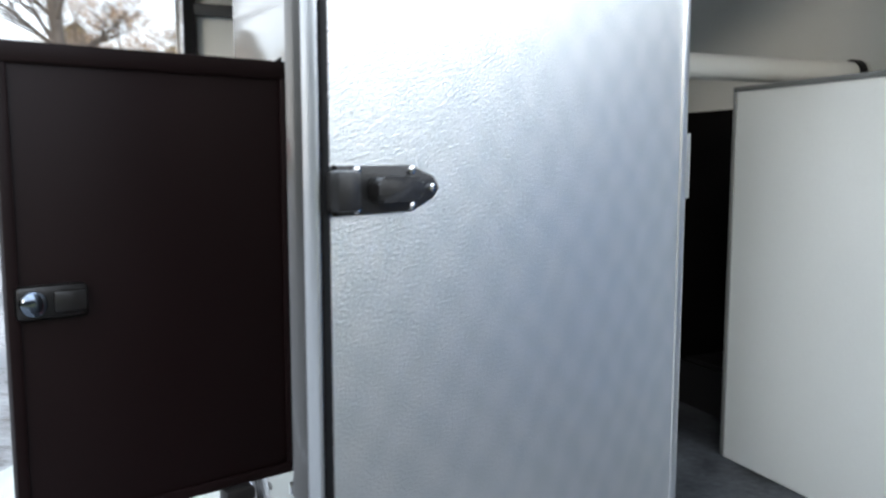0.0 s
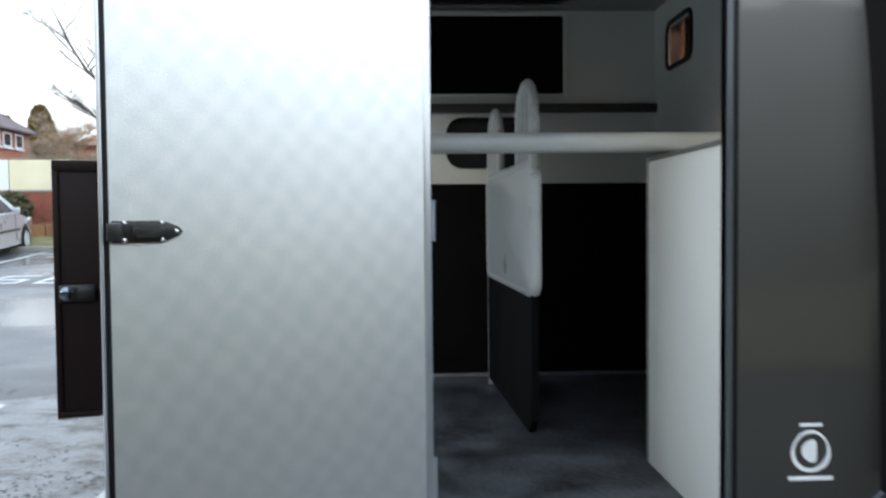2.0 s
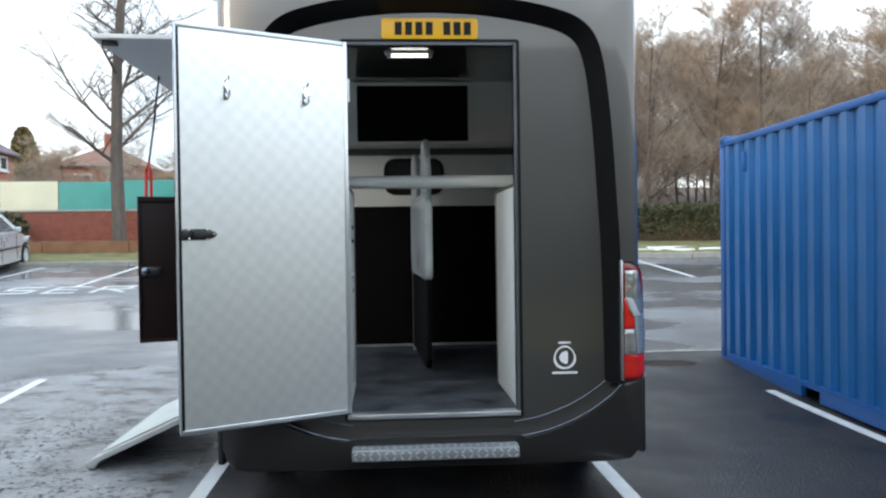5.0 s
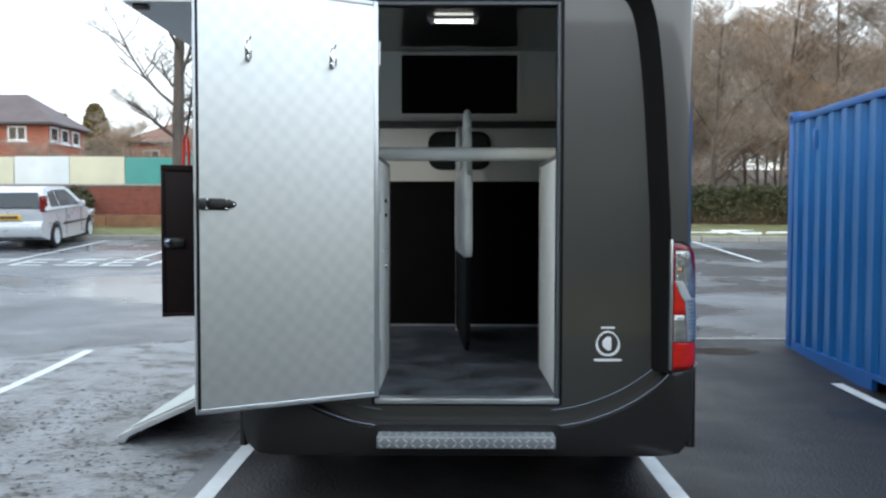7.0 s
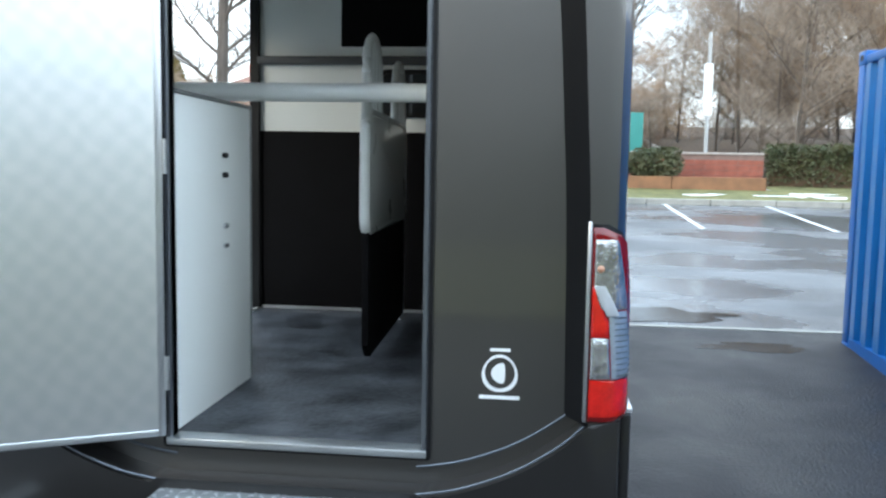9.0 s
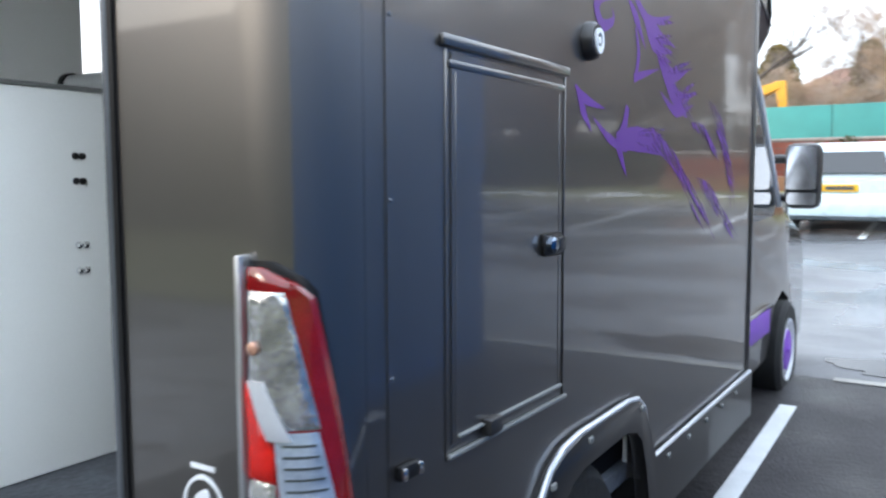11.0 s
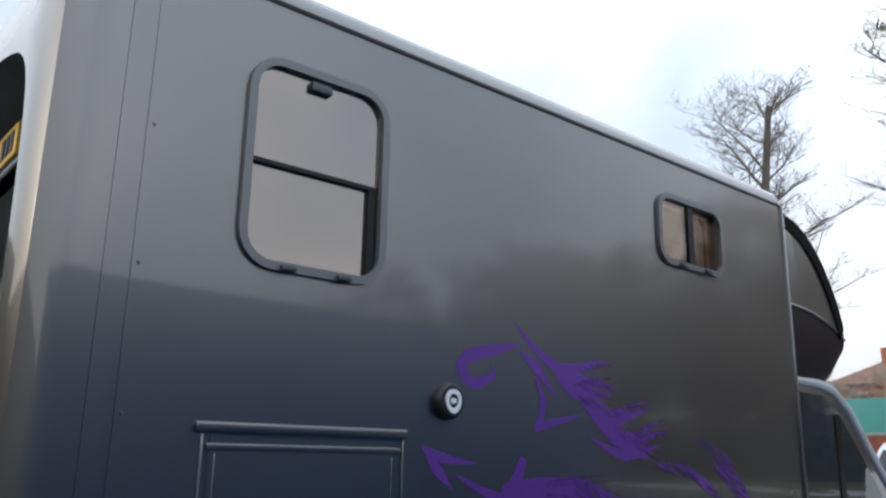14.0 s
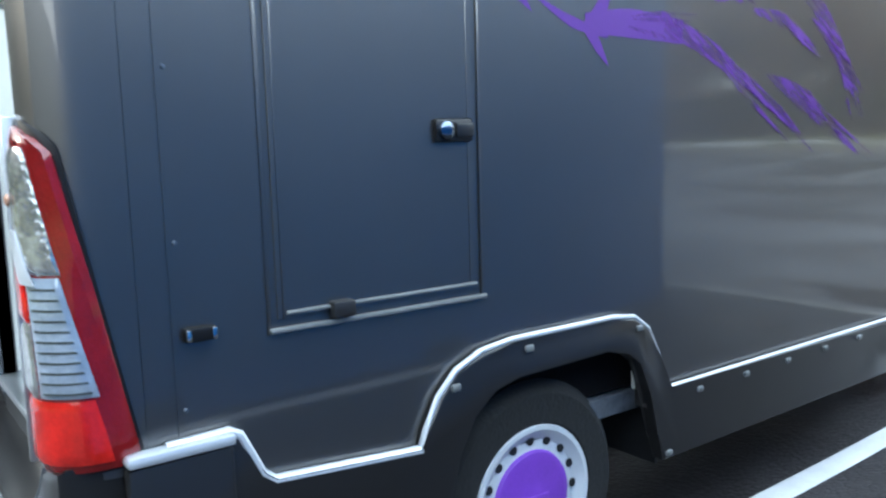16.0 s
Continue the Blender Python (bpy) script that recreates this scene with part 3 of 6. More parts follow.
# wet leaf litter and mud on the asphalt
def litter(n, x0, x1, y0, y1, seed, size):
    r = random.Random(seed)
    bm = bmesh.new()
    for _ in range(n):
        x, y = r.uniform(x0, x1), r.uniform(y0, y1)
        if noise.noise((x * 0.55, y * 0.9, 7)) + 0.9 * noise.noise((x * 2.6, y * 3.4, 2)) < 0.08 + 0.3 * r.random():
            continue
        s = size * r.uniform(0.4, 1.5)
        a = r.uniform(0, 6.28)
        pts = []
        for k in range(6):
            t = a + 1.047 * k
            q = s * r.uniform(0.5, 1.1)
            px, py = x + q * math.cos(t) * 1.3, y + q * math.sin(t)
            pts.append(bm.verts.new((px, py, gz(py) + 0.004 + 0.004 * r.random())))
        bm.faces.new(pts)
    return bm


MUD = mat("wet_mud", (0.032, 0.027, 0.023), 0.5, 0, 0.4, 6, 60, 0.3)


def grit_material():
    """Wet washed-out grit with dark muddy blotches and puddled film between them."""
    m = mat("muddy_grit", (0.15, 0.152, 0.158), 0.4, 0, 0.25, 3.0, 60, 0.8, color2=(0.28, 0.284, 0.292), rough_var=0.2)
    n, l = m.node_tree.nodes, m.node_tree.links
    b = n["Principled BSDF"]
    clean = b.inputs["Base Color"].links[0].from_socket
    tc, mp, blot, fine, rp = n.new("ShaderNodeTexCoord"), n.new("ShaderNodeMapping"), n.new("ShaderNodeTexNoise"), n.new("ShaderNodeTexNoise"), n.new("ShaderNodeValToRGB")
    mp.inputs["Scale"].default_value = (1.0, 1.5, 1.0)
    blot.inputs["Scale"].default_value, blot.inputs["Detail"].default_value, blot.inputs["Roughness"].default_value = 2.6, 8, 0.72
    fine.inputs["Scale"].default_value, fine.inputs["Detail"].default_value = 14, 5
    rp.color_ramp.elements[0].position, rp.color_ramp.elements[0].color = 0.50, (0, 0, 0, 1)
    rp.color_ramp.elements[1].position, rp.color_ramp.elements[1].color = 0.62, (1, 1, 1, 1)
    mx = n.new("ShaderNodeMixRGB")
    mx.inputs[2].default_value = (0.045, 0.037, 0.031, 1)
    bp = n.new("ShaderNodeBump")
    bp.inputs["Strength"].default_value, bp.inputs["Distance"].default_value = 0.7, 0.03
    l.new(tc.outputs["Object"], mp.inputs[0])
    l.new(mp.outputs[0], blot.inputs["Vector"])
    l.new(mp.outputs[0], fine.inputs["Vector"])
    l.new(blot.outputs[0], rp.inputs[0])
    l.new(rp.outputs[0], mx.inputs[0])
    l.new(clean, mx.inputs[1])
    l.new(mx.outputs[0], b.inputs["Base Color"])
    l.new(fine.outputs[0], bp.inputs["Height"])
    l.new(bp.outputs[0], b.inputs["Normal"])
    return m


def grit_sheet():
    """An irregular washed-out sheet of grit over the old asphalt."""
    bm = bmesh.new()
    rows = []
    for k in range(49):
        x = -12.0 + 10.45 * k / 48
        y1 = 4.3 + 0.9 * noise.noise((x * 0.5, 3, 1)) + 0.4 * noise.noise((x * 1.9, 8, 1))
        y0 = -3.6 + 0.7 * noise.noise((x * 0.6, 5, 2))
        rows.append([bm.verts.new((x, y0 + (y1 - y0) * j / 16, gz(y0 + (y1 - y0) * j / 16) + 0.0025)) for j in range(17)])
    for u, v in zip(rows, rows[1:]):
        for j in range(16):
            bm.faces.new((u[j], v[j], v[j + 1], u[j + 1]))
    return bm


solid("muddy_ground", grit_sheet(), grit_material(), "wet pale grit with dark muddy blotches", "ground", kind="structure")
solid("leaf_litter", litter(20000, -9.5, -1.6, -2.5, 5.0, 2, 0.011), MUD, "dark wet leaf litter scattered on the asphalt", "litter", kind="stuff")
solid("leaf_litter", litter(1500, 1.8, 9.0, 0.0, 8.0, 3, 0.012), MUD, "sparse wet leaf litter by the container", "litter", kind="stuff")

# ---- horsebox ----
HB = thing("horsebox", "gunmetal grey horsebox lorry with open rear door and purple graphics", "horsebox")
W, FRONT, SEAM = 1.13, 3.09, 2.88
OPX, OPZ0, OPZ1 = 0.455, 0.548, 2.555
RY = 0.05

# rear skin with door opening
part("rear_panel", holed(bmesh.new(), "y", RY, RY + 0.04, -1.06, 1.06, 0.42, SEAM, [(-OPX, OPX, OPZ0, OPZ1)]), PAINT, HB)
WIN1 = (0.400, 0.786, 2.180, 2.694)
WIN2 = (2.128, 2.528, 2.475, 2.712)
RAMPH = (1.02, 2.76, 0.56, 2.74)
ARCHH = (0.765, 1.53, 0.5, 0.728)
LOCK = (0.33, 0.90, 0.93, 1.77)
part("side_panel", holed(bmesh.new(), "x", W - 0.045, W, 0.0712, FRONT, 0.5, SEAM, [WIN1, WIN2, ARCHH]), PAINT, HB)
part("side_panel", holed(bmesh.new(), "x", -W, -W + 0.045, 0.0712, FRONT, 0.5, SEAM, [RAMPH, LOCK]), PAINT, HB)

# roof with rounded cant rails
prof = []
for k in range(7):
    t = radians(90 * k / 6)
    prof.append((1.03 + 0.10 * math.cos(t), SEAM + 0.10 * math.sin(t)))
prof = prof + [(0.5, SEAM + 0.112), (-0.5, SEAM + 0.112)] + [(-x, z) for x, z in prof[::-1]]
bm = bmesh.new()
prism(bm, prof, "y", 0.0712, FRONT)
part("roof", bm, PAINT, HB)
for sx in (-1, 1):
    part("roof_seam", B(min(sx * W, sx * (W + 0.004)), max(sx * W, sx * (W + 0.004)), 0.1, FRONT, SEAM - 0.004, SEAM + 0.008), GASKET, HB)
part("front_panel", B(-W + 0.045, W - 0.045, FRONT - 0.04, FRONT, 0.5, SEAM), PAINT, HB)
for sx in (1, -1):
    part("front_edge_trim", B(min(sx * (W - 0.01), sx * (W + 0.012)), max(sx * (W - 0.01), sx * (W + 0.012)), FRONT - 0.012, FRONT + 0.006, 0.5, SEAM, bev=0.005), PAINT, HB)

def smooth(pts, n=6):
    """Catmull-Rom through points."""
    out = []
    P = [Vector(p) for p in pts]
    for i in range(len(P) - 1):
        a, b, c, d = P[max(0, i - 1)], P[i], P[i + 1], P[min(len(P) - 1, i + 2)]
        for k in range(n):
            t = k / n
            out.append(0.5 * ((2 * b) + (c - a) * t + (2 * a - 5 * b + 4 * c - d) * t * t + (3 * b - a - 3 * c + d) * t ** 3))
    return out + [P[-1]]


half = smooth([(0.985, 0.70), (0.972, 1.36), (0.955, 1.7), (0.925, 2.15), (0.88, 2.48), (0.80, 2.625), (0.62, 2.70), (0.3, 2.755), (0, 2.77)])


def rear_moulding():
    """The raised border of the rear: a black inner slope and a painted outer shell that rolls into sides and roof."""
    inner, outer = bmesh.new(), bmesh.new()
    n = len(half)
    first = next(k for k, p in enumerate(half) if p.y > 2.3)
    rows = []
    for k, p in enumerate(half):
        a, b = half[max(0, k - 1)], half[min(n - 1, k + 1)]
        d = (b - a).normalized()
        nr = Vector((d.y, -d.x))
        if k < first:
            q, N = Vector((1.05, p.y)), Vector((1, 0))
        else:
            u = (k - first) / (n - 1 - first)
            s0 = 2.3
            path = u * (0.5 + 0.126 + 0.97)
            if path < 0.5:
                q, N = Vector((1.05, s0 + path)), Vector((1, 0))
            elif path < 0.626:
                t = (path - 0.5) / 0.126 * math.pi / 2
                q, N = Vector((0.97 + 0.08 * math.cos(t), 2.80 + 0.08 * math.sin(t))), Vector((math.cos(t), math.sin(t)))
            else:
                q, N = Vector((0.97 - (path - 0.626), 2.88 + 0.02 * (path - 0.626))), Vector((0, 1))
        r = [(p - nr * 0.036, RY), (p + nr * 0.036, -0.085), (q, -0.085), (q + N * 0.045, -0.070), (q + N * 0.068, -0.035), (q + N * 0.08, 0.005), (q + N * 0.08, 0.07)]
        rows.append([(v.x, y, v.y) for v, y in r])
    rows = rows + [[(-x, y, z) for x, y, z in r] for r in rows[::-1][1:]]
    for bm, a, b in ((inner, 0, 2), (outer, 1, 7)):
        vs = [[bm.verts.new(c) for c in r[a:b]] for r in rows]
        for u, v in zip(vs, vs[1:]):
            for k in range(b - a - 1):
                bm.faces.new((u[k], u[k + 1], v[k + 1], v[k]))
    return inner, outer


inner, outer = rear_moulding()
part("rubber_arch", inner, GASKET, HB, "black rubber slope of the rear moulding")
part("rear_moulding", outer, PAINT, HB, "raised painted rear border")

# rear number plate: blank yellow with plain bars
plate = part("number_plate", prism(bmesh.new(), rrect(-0.262, 0.262, 2.59, 2.70, 0.012), "y", RY - 0.016, RY - 0.002, 0.002), YELLOW, HB, "yellow rear number plate with dark bars")
for k in range(7):
    x = -0.19 + k * 0.056 + (0.04 if k > 3 else 0)
    part("plate_bar", B(x, x + 0.038, RY - 0.019, RY - 0.015, 2.61, 2.68), GASKET, plate)

# door opening: frame, sill
bm = bmesh.new()
for x0, x1, z0, z1 in ((-0.474, -0.455, 0.525, 2.574), (0.455, 0.474, 0.525, 2.574), (-0.455, 0.455, 2.555, 2.574)):
    box(bm, x0, x1, RY - 0.012, RY + 0.045, z0, z1, 0.004, 1)
part("door_frame", bm, FRAMEGREY, HB, "grey metal door frame")
part("door_seal", ring(bmesh.new(), rrect(-0.490, 0.490, 0.512, 2.590, 0.01, 1), rrect(-0.475, 0.475, 0.524, 2.575, 0.008, 1), "y", RY - 0.008, RY + 0.002), GASKET, HB)
part("door_sill", B(-0.474, 0.474, RY - 0.020, RY + 0.06, 0.522, 0.550, bev=0.004), ALU, HB, "bright aluminium threshold")

# bumper with sweeping top edge
def bumper_outline():
    right = smooth([(0.455, 0.425), (0.60, 0.455), (0.78, 0.525), (0.93, 0.62), (1.03, 0.715)], 4)
    pts = [(p.x, p.y) for p in right] + [(1.125, 0.735), (1.125, 0.42), (1.105, 0.35), (1.06, 0.30), (0.98, 0.285)]
    return pts


rt = bumper_outline()
outline = rt + [(-x, z) for x, z in rt[::-1]]
part("rear_bumper", prism(bmesh.new(), outline, "y", -0.095, 0.14, 0.022), BUMPER, HB, "dark painted rear bumper")
for sx in (-1, 1):
    for off, y in ((0.014, -0.090), (0.062, RY - 0.004)):
        pts = [(sx * p.x, y, p.y + off) for p in smooth([(0.44, 0.425), (0.60, 0.455), (0.78, 0.525), (0.93, 0.62), (1.005, 0.69)], 5)]
        part("sweep_moulding", tube(bmesh.new(), pts, 0.0045, 8), MOULD, HB, "pale bead moulding")
# tread-plate step
step = part("rear_step", B(-0.445, 0.43, -0.19, 0.02, 0.352, 0.412, bev=0.006), TREADBASE, HB, "aluminium tread-plate rear step")
bm = bmesh.new()
for i in range(22):
    for j in range(5):
        for face in (0, 1):
            x = -0.425 + i * 0.04
            s = 0.016 * (1 if (i + j) % 2 else -1)
            if face == 0:
                y = -0.170 + j * 0.042
                q = [(x - 0.014, y - s, 0.412), (x, y - 0.007, 0.4175), (x + 0.014, y + s, 0.412), (x, y + 0.007, 0.4175)]
            else:
                if j > 1:
                    continue
                z = 0.368 + j * 0.026
                q = [(x - 0.014, -0.1905, z - s * 0.7), (x, -0.195, z - 0.005), (x + 0.014, -0.1905, z + s * 0.7), (x, -0.195, z + 0.005)]
            bm.faces.new([bm.verts.new(v) for v in q])
tagged(part("tread_pattern", bm, TREAD, step), kind="stuff")
part("underbody", B(-0.70, 0.70, 0.15, 5.0, 0.36, 0.52), STEEL, HB)

# tail lamps wrapped round the corners
def corner_xy(s):
    """Point on the plan of the rear corner, s metres from the lamp's inner edge, and its outward normal."""
    r, x0 = 0.08, 0.035
    if s < x0:
        return Vector((1.05 - x0 + s, -0.085)), Vector((0, -1))
    a = (s - x0) / r
    if a < math.pi / 2:
        return Vector((1.05 + r * math.sin(a), -0.085 + r - r * math.cos(a))), Vector((math.sin(a), -math.cos(a)))
    return Vector((1.13, -0.005 + (a - math.pi / 2) * r)), Vector((1, 0))


def lamp_patch(sx, s_lo, s_hi, z0, z1, off, thick, n=10, m=10):
    """A curved piece of lamp between two curves s_lo(z), s_hi(z)."""
    bm = bmesh.new()
    grid = []
    for lay in (off, off + thick):
        g = []
        for j in range(m + 1):
            z = z0 + (z1 - z0) * j / m
            row = []
            for i in range(n + 1):
                s = s_lo(z) + (s_hi(z) - s_lo(z)) * i / n
                p, nr = corner_xy(s)
                edge = min(i, n - i, j, m - j)
                q = p + nr * (lay if (lay == off or edge) else off + thick * 0.55)
                row.append(bm.verts.new((sx * q.x, q.y, z)))
            g.append(row)
        grid.append(g)
    for g in grid:
        for j in range(m):
            for i in range(n):
                bm.faces.new((g[j][i], g[j][i + 1], g[j + 1][i + 1], g[j + 1][i]))
    a, b = grid
    rim = [(0, i) for i in range(n + 1)] + [(j, n) for j in range(1, m + 1)] + [(m, i) for i in range(n - 1, -1, -1)] + [(j, 0) for j in range(m - 1, 0, -1)]
    for k in range(len(rim)):
        (j, i), (j2, i2) = rim[k], rim[(k + 1) % len(rim)]
        bm.faces.new((a[j][i], a[j2][i2], b[j2][i2], b[j][i]))
    return bm


def outer_s(z):
    """Outer edge of the lamp: swells towards the bottom, rounded at the top."""
    u = max(0.0, (1.358 - z) / 0.61)
    return 0.015 + 0.09 * min(1.0, u / 0.07) ** 0.5 + 0.115 * u


for sx in (-1, 1):
    lamp = part("tail_lamp", lamp_patch(sx, lambda z: 0.0, outer_s, 0.725, 1.356, 0.002, 0.018, 12, 26), REDLENS, HB, "red and clear wraparound tail lamp")
    part("clear_lens", lamp_patch(sx, lambda z: 0.010, lambda z: max(0.03, outer_s(z) - 0.038), 1.092, 1.318, 0.016, 0.010, 12, 16), CLEARLENS, lamp)
    part("bulb", lathe(bmesh.new(), [(-0.114, 0.012), (-0.118, 0.011), (-0.121, 0.006)], 14, "y", (sx * 1.043, 0, 1.225)), AMBER, lamp)
    # diagonal highlight across the lens, modelled as a pale raised band
    part("lens_highlight", lamp_patch(sx, lambda z: 0.008 + (1.175 - z) * 0.40, lambda z: min(outer_s(z) - 0.044, 0.040 + (1.175 - z) * 0.40), 1.075, 1.17, 0.0266, 0.004, 6, 8), BEAD, lamp)
    part("lamp_gasket", lamp_patch(sx, lambda z: 0.0, lambda z: outer_s(z - 0.012) + 0.006, 0.718, 1.366, 0.0005, 0.006, 12, 26), GASKET, lamp)
    part("side_lens", lamp_patch(sx, lambda z: 0.050 + (1.158 - z) * 0.06, lambda z: outer_s(z) - 0.042, 0.868, 1.088, 0.016, 0.010), RIBLENS, lamp)
    part("reverse_lens", lamp_patch(sx, lambda z: 0.004, lambda z: 0.046 + (1.158 - z) * 0.06, 0.868, 1.0, 0.016, 0.010), CLEARLENS, lamp)
    part("stop_lens", lamp_patch(sx, lambda z: 0.004, lambda z: 0.006 + min(0.048, (1.172 - z) * 0.40), 1.004, 1.168, 0.0164, 0.010, 8, 14), STOPLENS, lamp)
    part("fog_lens", lamp_patch(sx, lambda z: 0.004, lambda z: outer_s(z) - 0.05, 0.742, 0.862, 0.016, 0.008), STOPLENS, lamp)
    bm = bmesh.new()
    for k in range(11):
        z = 0.876 + k * 0.019
        q = lamp_patch(sx, lambda z: 0.062 + (1.158 - z) * 0.06, lambda z: max(0.07, outer_s(z) - 0.05), z, z + 0.004, 0.025, 0.004, 5, 1)
        me = bpy.data.meshes.new("t")
        q.to_mesh(me)
        bm.from_mesh(me)
        bpy.data.meshes.remove(me)
    part("lens_ribs", bm, TRIM, lamp)
    part("lamp_flange", B(min(sx * 1.0, sx * 1.012), max(sx * 1.0, sx * 1.012), -0.112, -0.08, 0.725, 1.375, bev=0.004), ALU, lamp, "pale metal flange")

# logo decal: plain shield and bars
decal = part("shield_decal", ring(bmesh.new(), [(0.725 + 0.062 * math.sin(t) * (1 - 0.12 * math.cos(t)), 0.835 + 0.066 * math.cos(t)) for t in [6.2832 * k / 28 for k in range(28)]],
             [(0.725 + 0.052 * math.sin(t), 0.836 + 0.055 * math.cos(t)) for t in [6.2832 * k / 28 for k in range(28)]], "y", RY - 0.0035, RY + 0.001), DECAL, HB, "small white shield decal")
part("shield_core", prism(bmesh.new(), [(0.725 + 0.024 * math.sin(t) + 0.006 * math.cos(2 * t), 0.835 + 0.036 * math.cos(t)) for t in [6.2832 * k / 20 for k in range(20)]], "y", RY - 0.0035, RY + 0.001), DECAL, decal)
part("decal_bar", B(0.69, 0.76, RY - 0.0035, RY + 0.001, 0.912, 0.922), DECAL, decal)
part("decal_bar", B(0.655, 0.795, RY - 0.0035, RY + 0.001, 0.744, 0.756), DECAL, decal)

# rear door, swung wide open
DOOR_L, DOOR_A = 0.897, 27.7
door = new("rear_door")
door.parent = HB
door.matrix_basis = pose(-0.450, -0.022, 0, 0, 0, 180 + DOOR_A)
tagged(door, "open rear door lined with embossed aluminium sheet")
# local x runs from hinge to free edge; local +y faces the camera side's back, -y the lining
DZ0, DZ1 = 0.575, 2.555
part("door_skin", B(0.0, DOOR_L, -0.045, -0.012, DZ0, DZ1, bev=0.006), PAINT, door)
part("door_lining", B(0.02, DOOR_L - 0.016, -0.012, 0.004, DZ0 + 0.022, DZ1 - 0.022), STUCCO, door, "embossed aluminium lining sheet")
for a in ((0.0, 0.024, DZ0, DZ1), (DOOR_L - 0.005, DOOR_L + 0.002, DZ0, DZ1), (0.024, DOOR_L - 0.005, DZ0, DZ0 + 0.024), (0.024, DOOR_L - 0.005, DZ1 - 0.024, DZ1)):
    part("edge_trim", B(a[0], a[1], -0.014, 0.008, a[2], a[3], bev=0.003), ALU, door)
part("door_gasket", B(DOOR_L - 0.018, DOOR_L - 0.006, 0.0, 0.010, DZ0 + 0.024, DZ1 - 0.024, bev=0.004), GASKET, door)
handle = part("door_handle", prism(bmesh.new(), [(0.0, -0.027), (0.118, -0.027), (0.155, -0.013), (0.166, 0.0), (0.155, 0.013), (0.118, 0.027), (0.0, 0.027)], "y", 0.0, 0.010, 0.002), BLACKPLASTIC, door, "black plastic paddle latch")
handle.matrix_basis = Matrix.Translation((DOOR_L - 0.022, 0.004, 1.54)) @ Matrix.Diagonal((-1, 1, 1, 1))
part("paddle", prism(bmesh.new(), rrect(0.045, 0.118, -0.014, 0.014, 0.008), "y", 0.009, 0.028, 0.005), BLACKPLASTIC, handle)
part("latch_tongue", B(-0.012, 0.022, 0.002, 0.026, -0.022, 0.022, bev=0.005), BLACKPLASTIC, handle)
for x, z in ((0.028, 0.021), (0.028, -0.021), (0.115, 0.021), (0.115, -0.021), (0.150, 0.0)):
    part("screw", lathe(bmesh.new(), [(0.009, 0.0055), (0.0125, 0.005), (0.0135, 0.002)], 12, "y", (x, 0, z)), CHROME, handle)
for x in (0.655, 0.245):
    hk = part("coat_hook", B(x - 0.012, x + 0.012, 0.004, 0.010, 2.20, 2.32, bev=0.003), CHROME, door, "chrome coat hook")
    part("hook_prong", tube(bmesh.new(), [(x, 0.01, 2.30), (x, 0.05, 2.295), (x, 0.062, 2.31)], 0.006, 8), CHROME, hk)
    part("hook_prong", tube(bmesh.new(), [(x, 0.01, 2.23), (x, 0.045, 2.205), (x, 0.065, 2.215), (x, 0.068, 2.24)], 0.006, 8), CHROME, hk)
for z in (0.8, 1.56, 2.3):
    part("hinge", tube(bmesh.new(), [(-0.004, 0.0, z - 0.06), (-0.004, 0.0, z + 0.06)], 0.011, 10), ALU, door)

# ---- horse area ----
BULK = 2.80
part("box_floor", B(-1.085, 1.085, RY + 0.04, FRONT - 0.04, 0.49, 0.549), MATFLOOR, HB, "mottled dark grey rubber floor")
part("box_ceiling", B(-1.085, 1.085, RY + 0.04, FRONT - 0.04, 2.885, 2.90), CEIL, HB, "pale grey ceiling lining")
part("bulkhead", B(-1.085, 1.085, BULK, BULK + 0.03, 0.555, 2.885), WHITE, HB, "white bulkhead panel")
part("bulkhead_lining", B(-1.075, 1.075, BULK - 0.02, BULK, 0.575, 1.785, bev=0.004), BLACKLINE, HB, "black rubber lower lining")
part("kick_strip", B(-1.075, 1.075, BULK - 0.03, BULK, 0.555, 0.575), ALU, HB)
part("dark_hatch", prism(bmesh.new(), rrect(-0.50, 0.475, 2.355, 2.845, 0.01), "y", BULK - 0.012, BULK - 0.001), BLACKLINE, HB, "black flat screen panel")
part("hatch_trim", ring(bmesh.new(), rrect(-0.525, 0.50, 2.33, 2.865, 0.012), rrect(-0.50, 0.475, 2.355, 2.845, 0.01), "y", BULK - 0.016, BULK - 0.001), WHITE, HB)
part("cable_trunk", B(-1.08, 1.08, BULK - 0.05, BULK, 2.235, 2.29, bev=0.01), GREYPLASTIC, HB, "dark grey horizontal trunking")
gw = part("groom_window", ring(bmesh.new(), rrect(-0.275, 0.255, 1.885, 2.205, 0.1), rrect(-0.245, 0.225, 1.915, 2.175, 0.08), "y", BULK - 0.025, BULK - 0.001), GASKET, HB, "rounded black window to the cab")
part("pane", prism(bmesh.new(), rrect(-0.245, 0.225, 1.915, 2.175, 0.08), "y", BULK - 0.01, BULK - 0.002), DARKGLASS, gw)
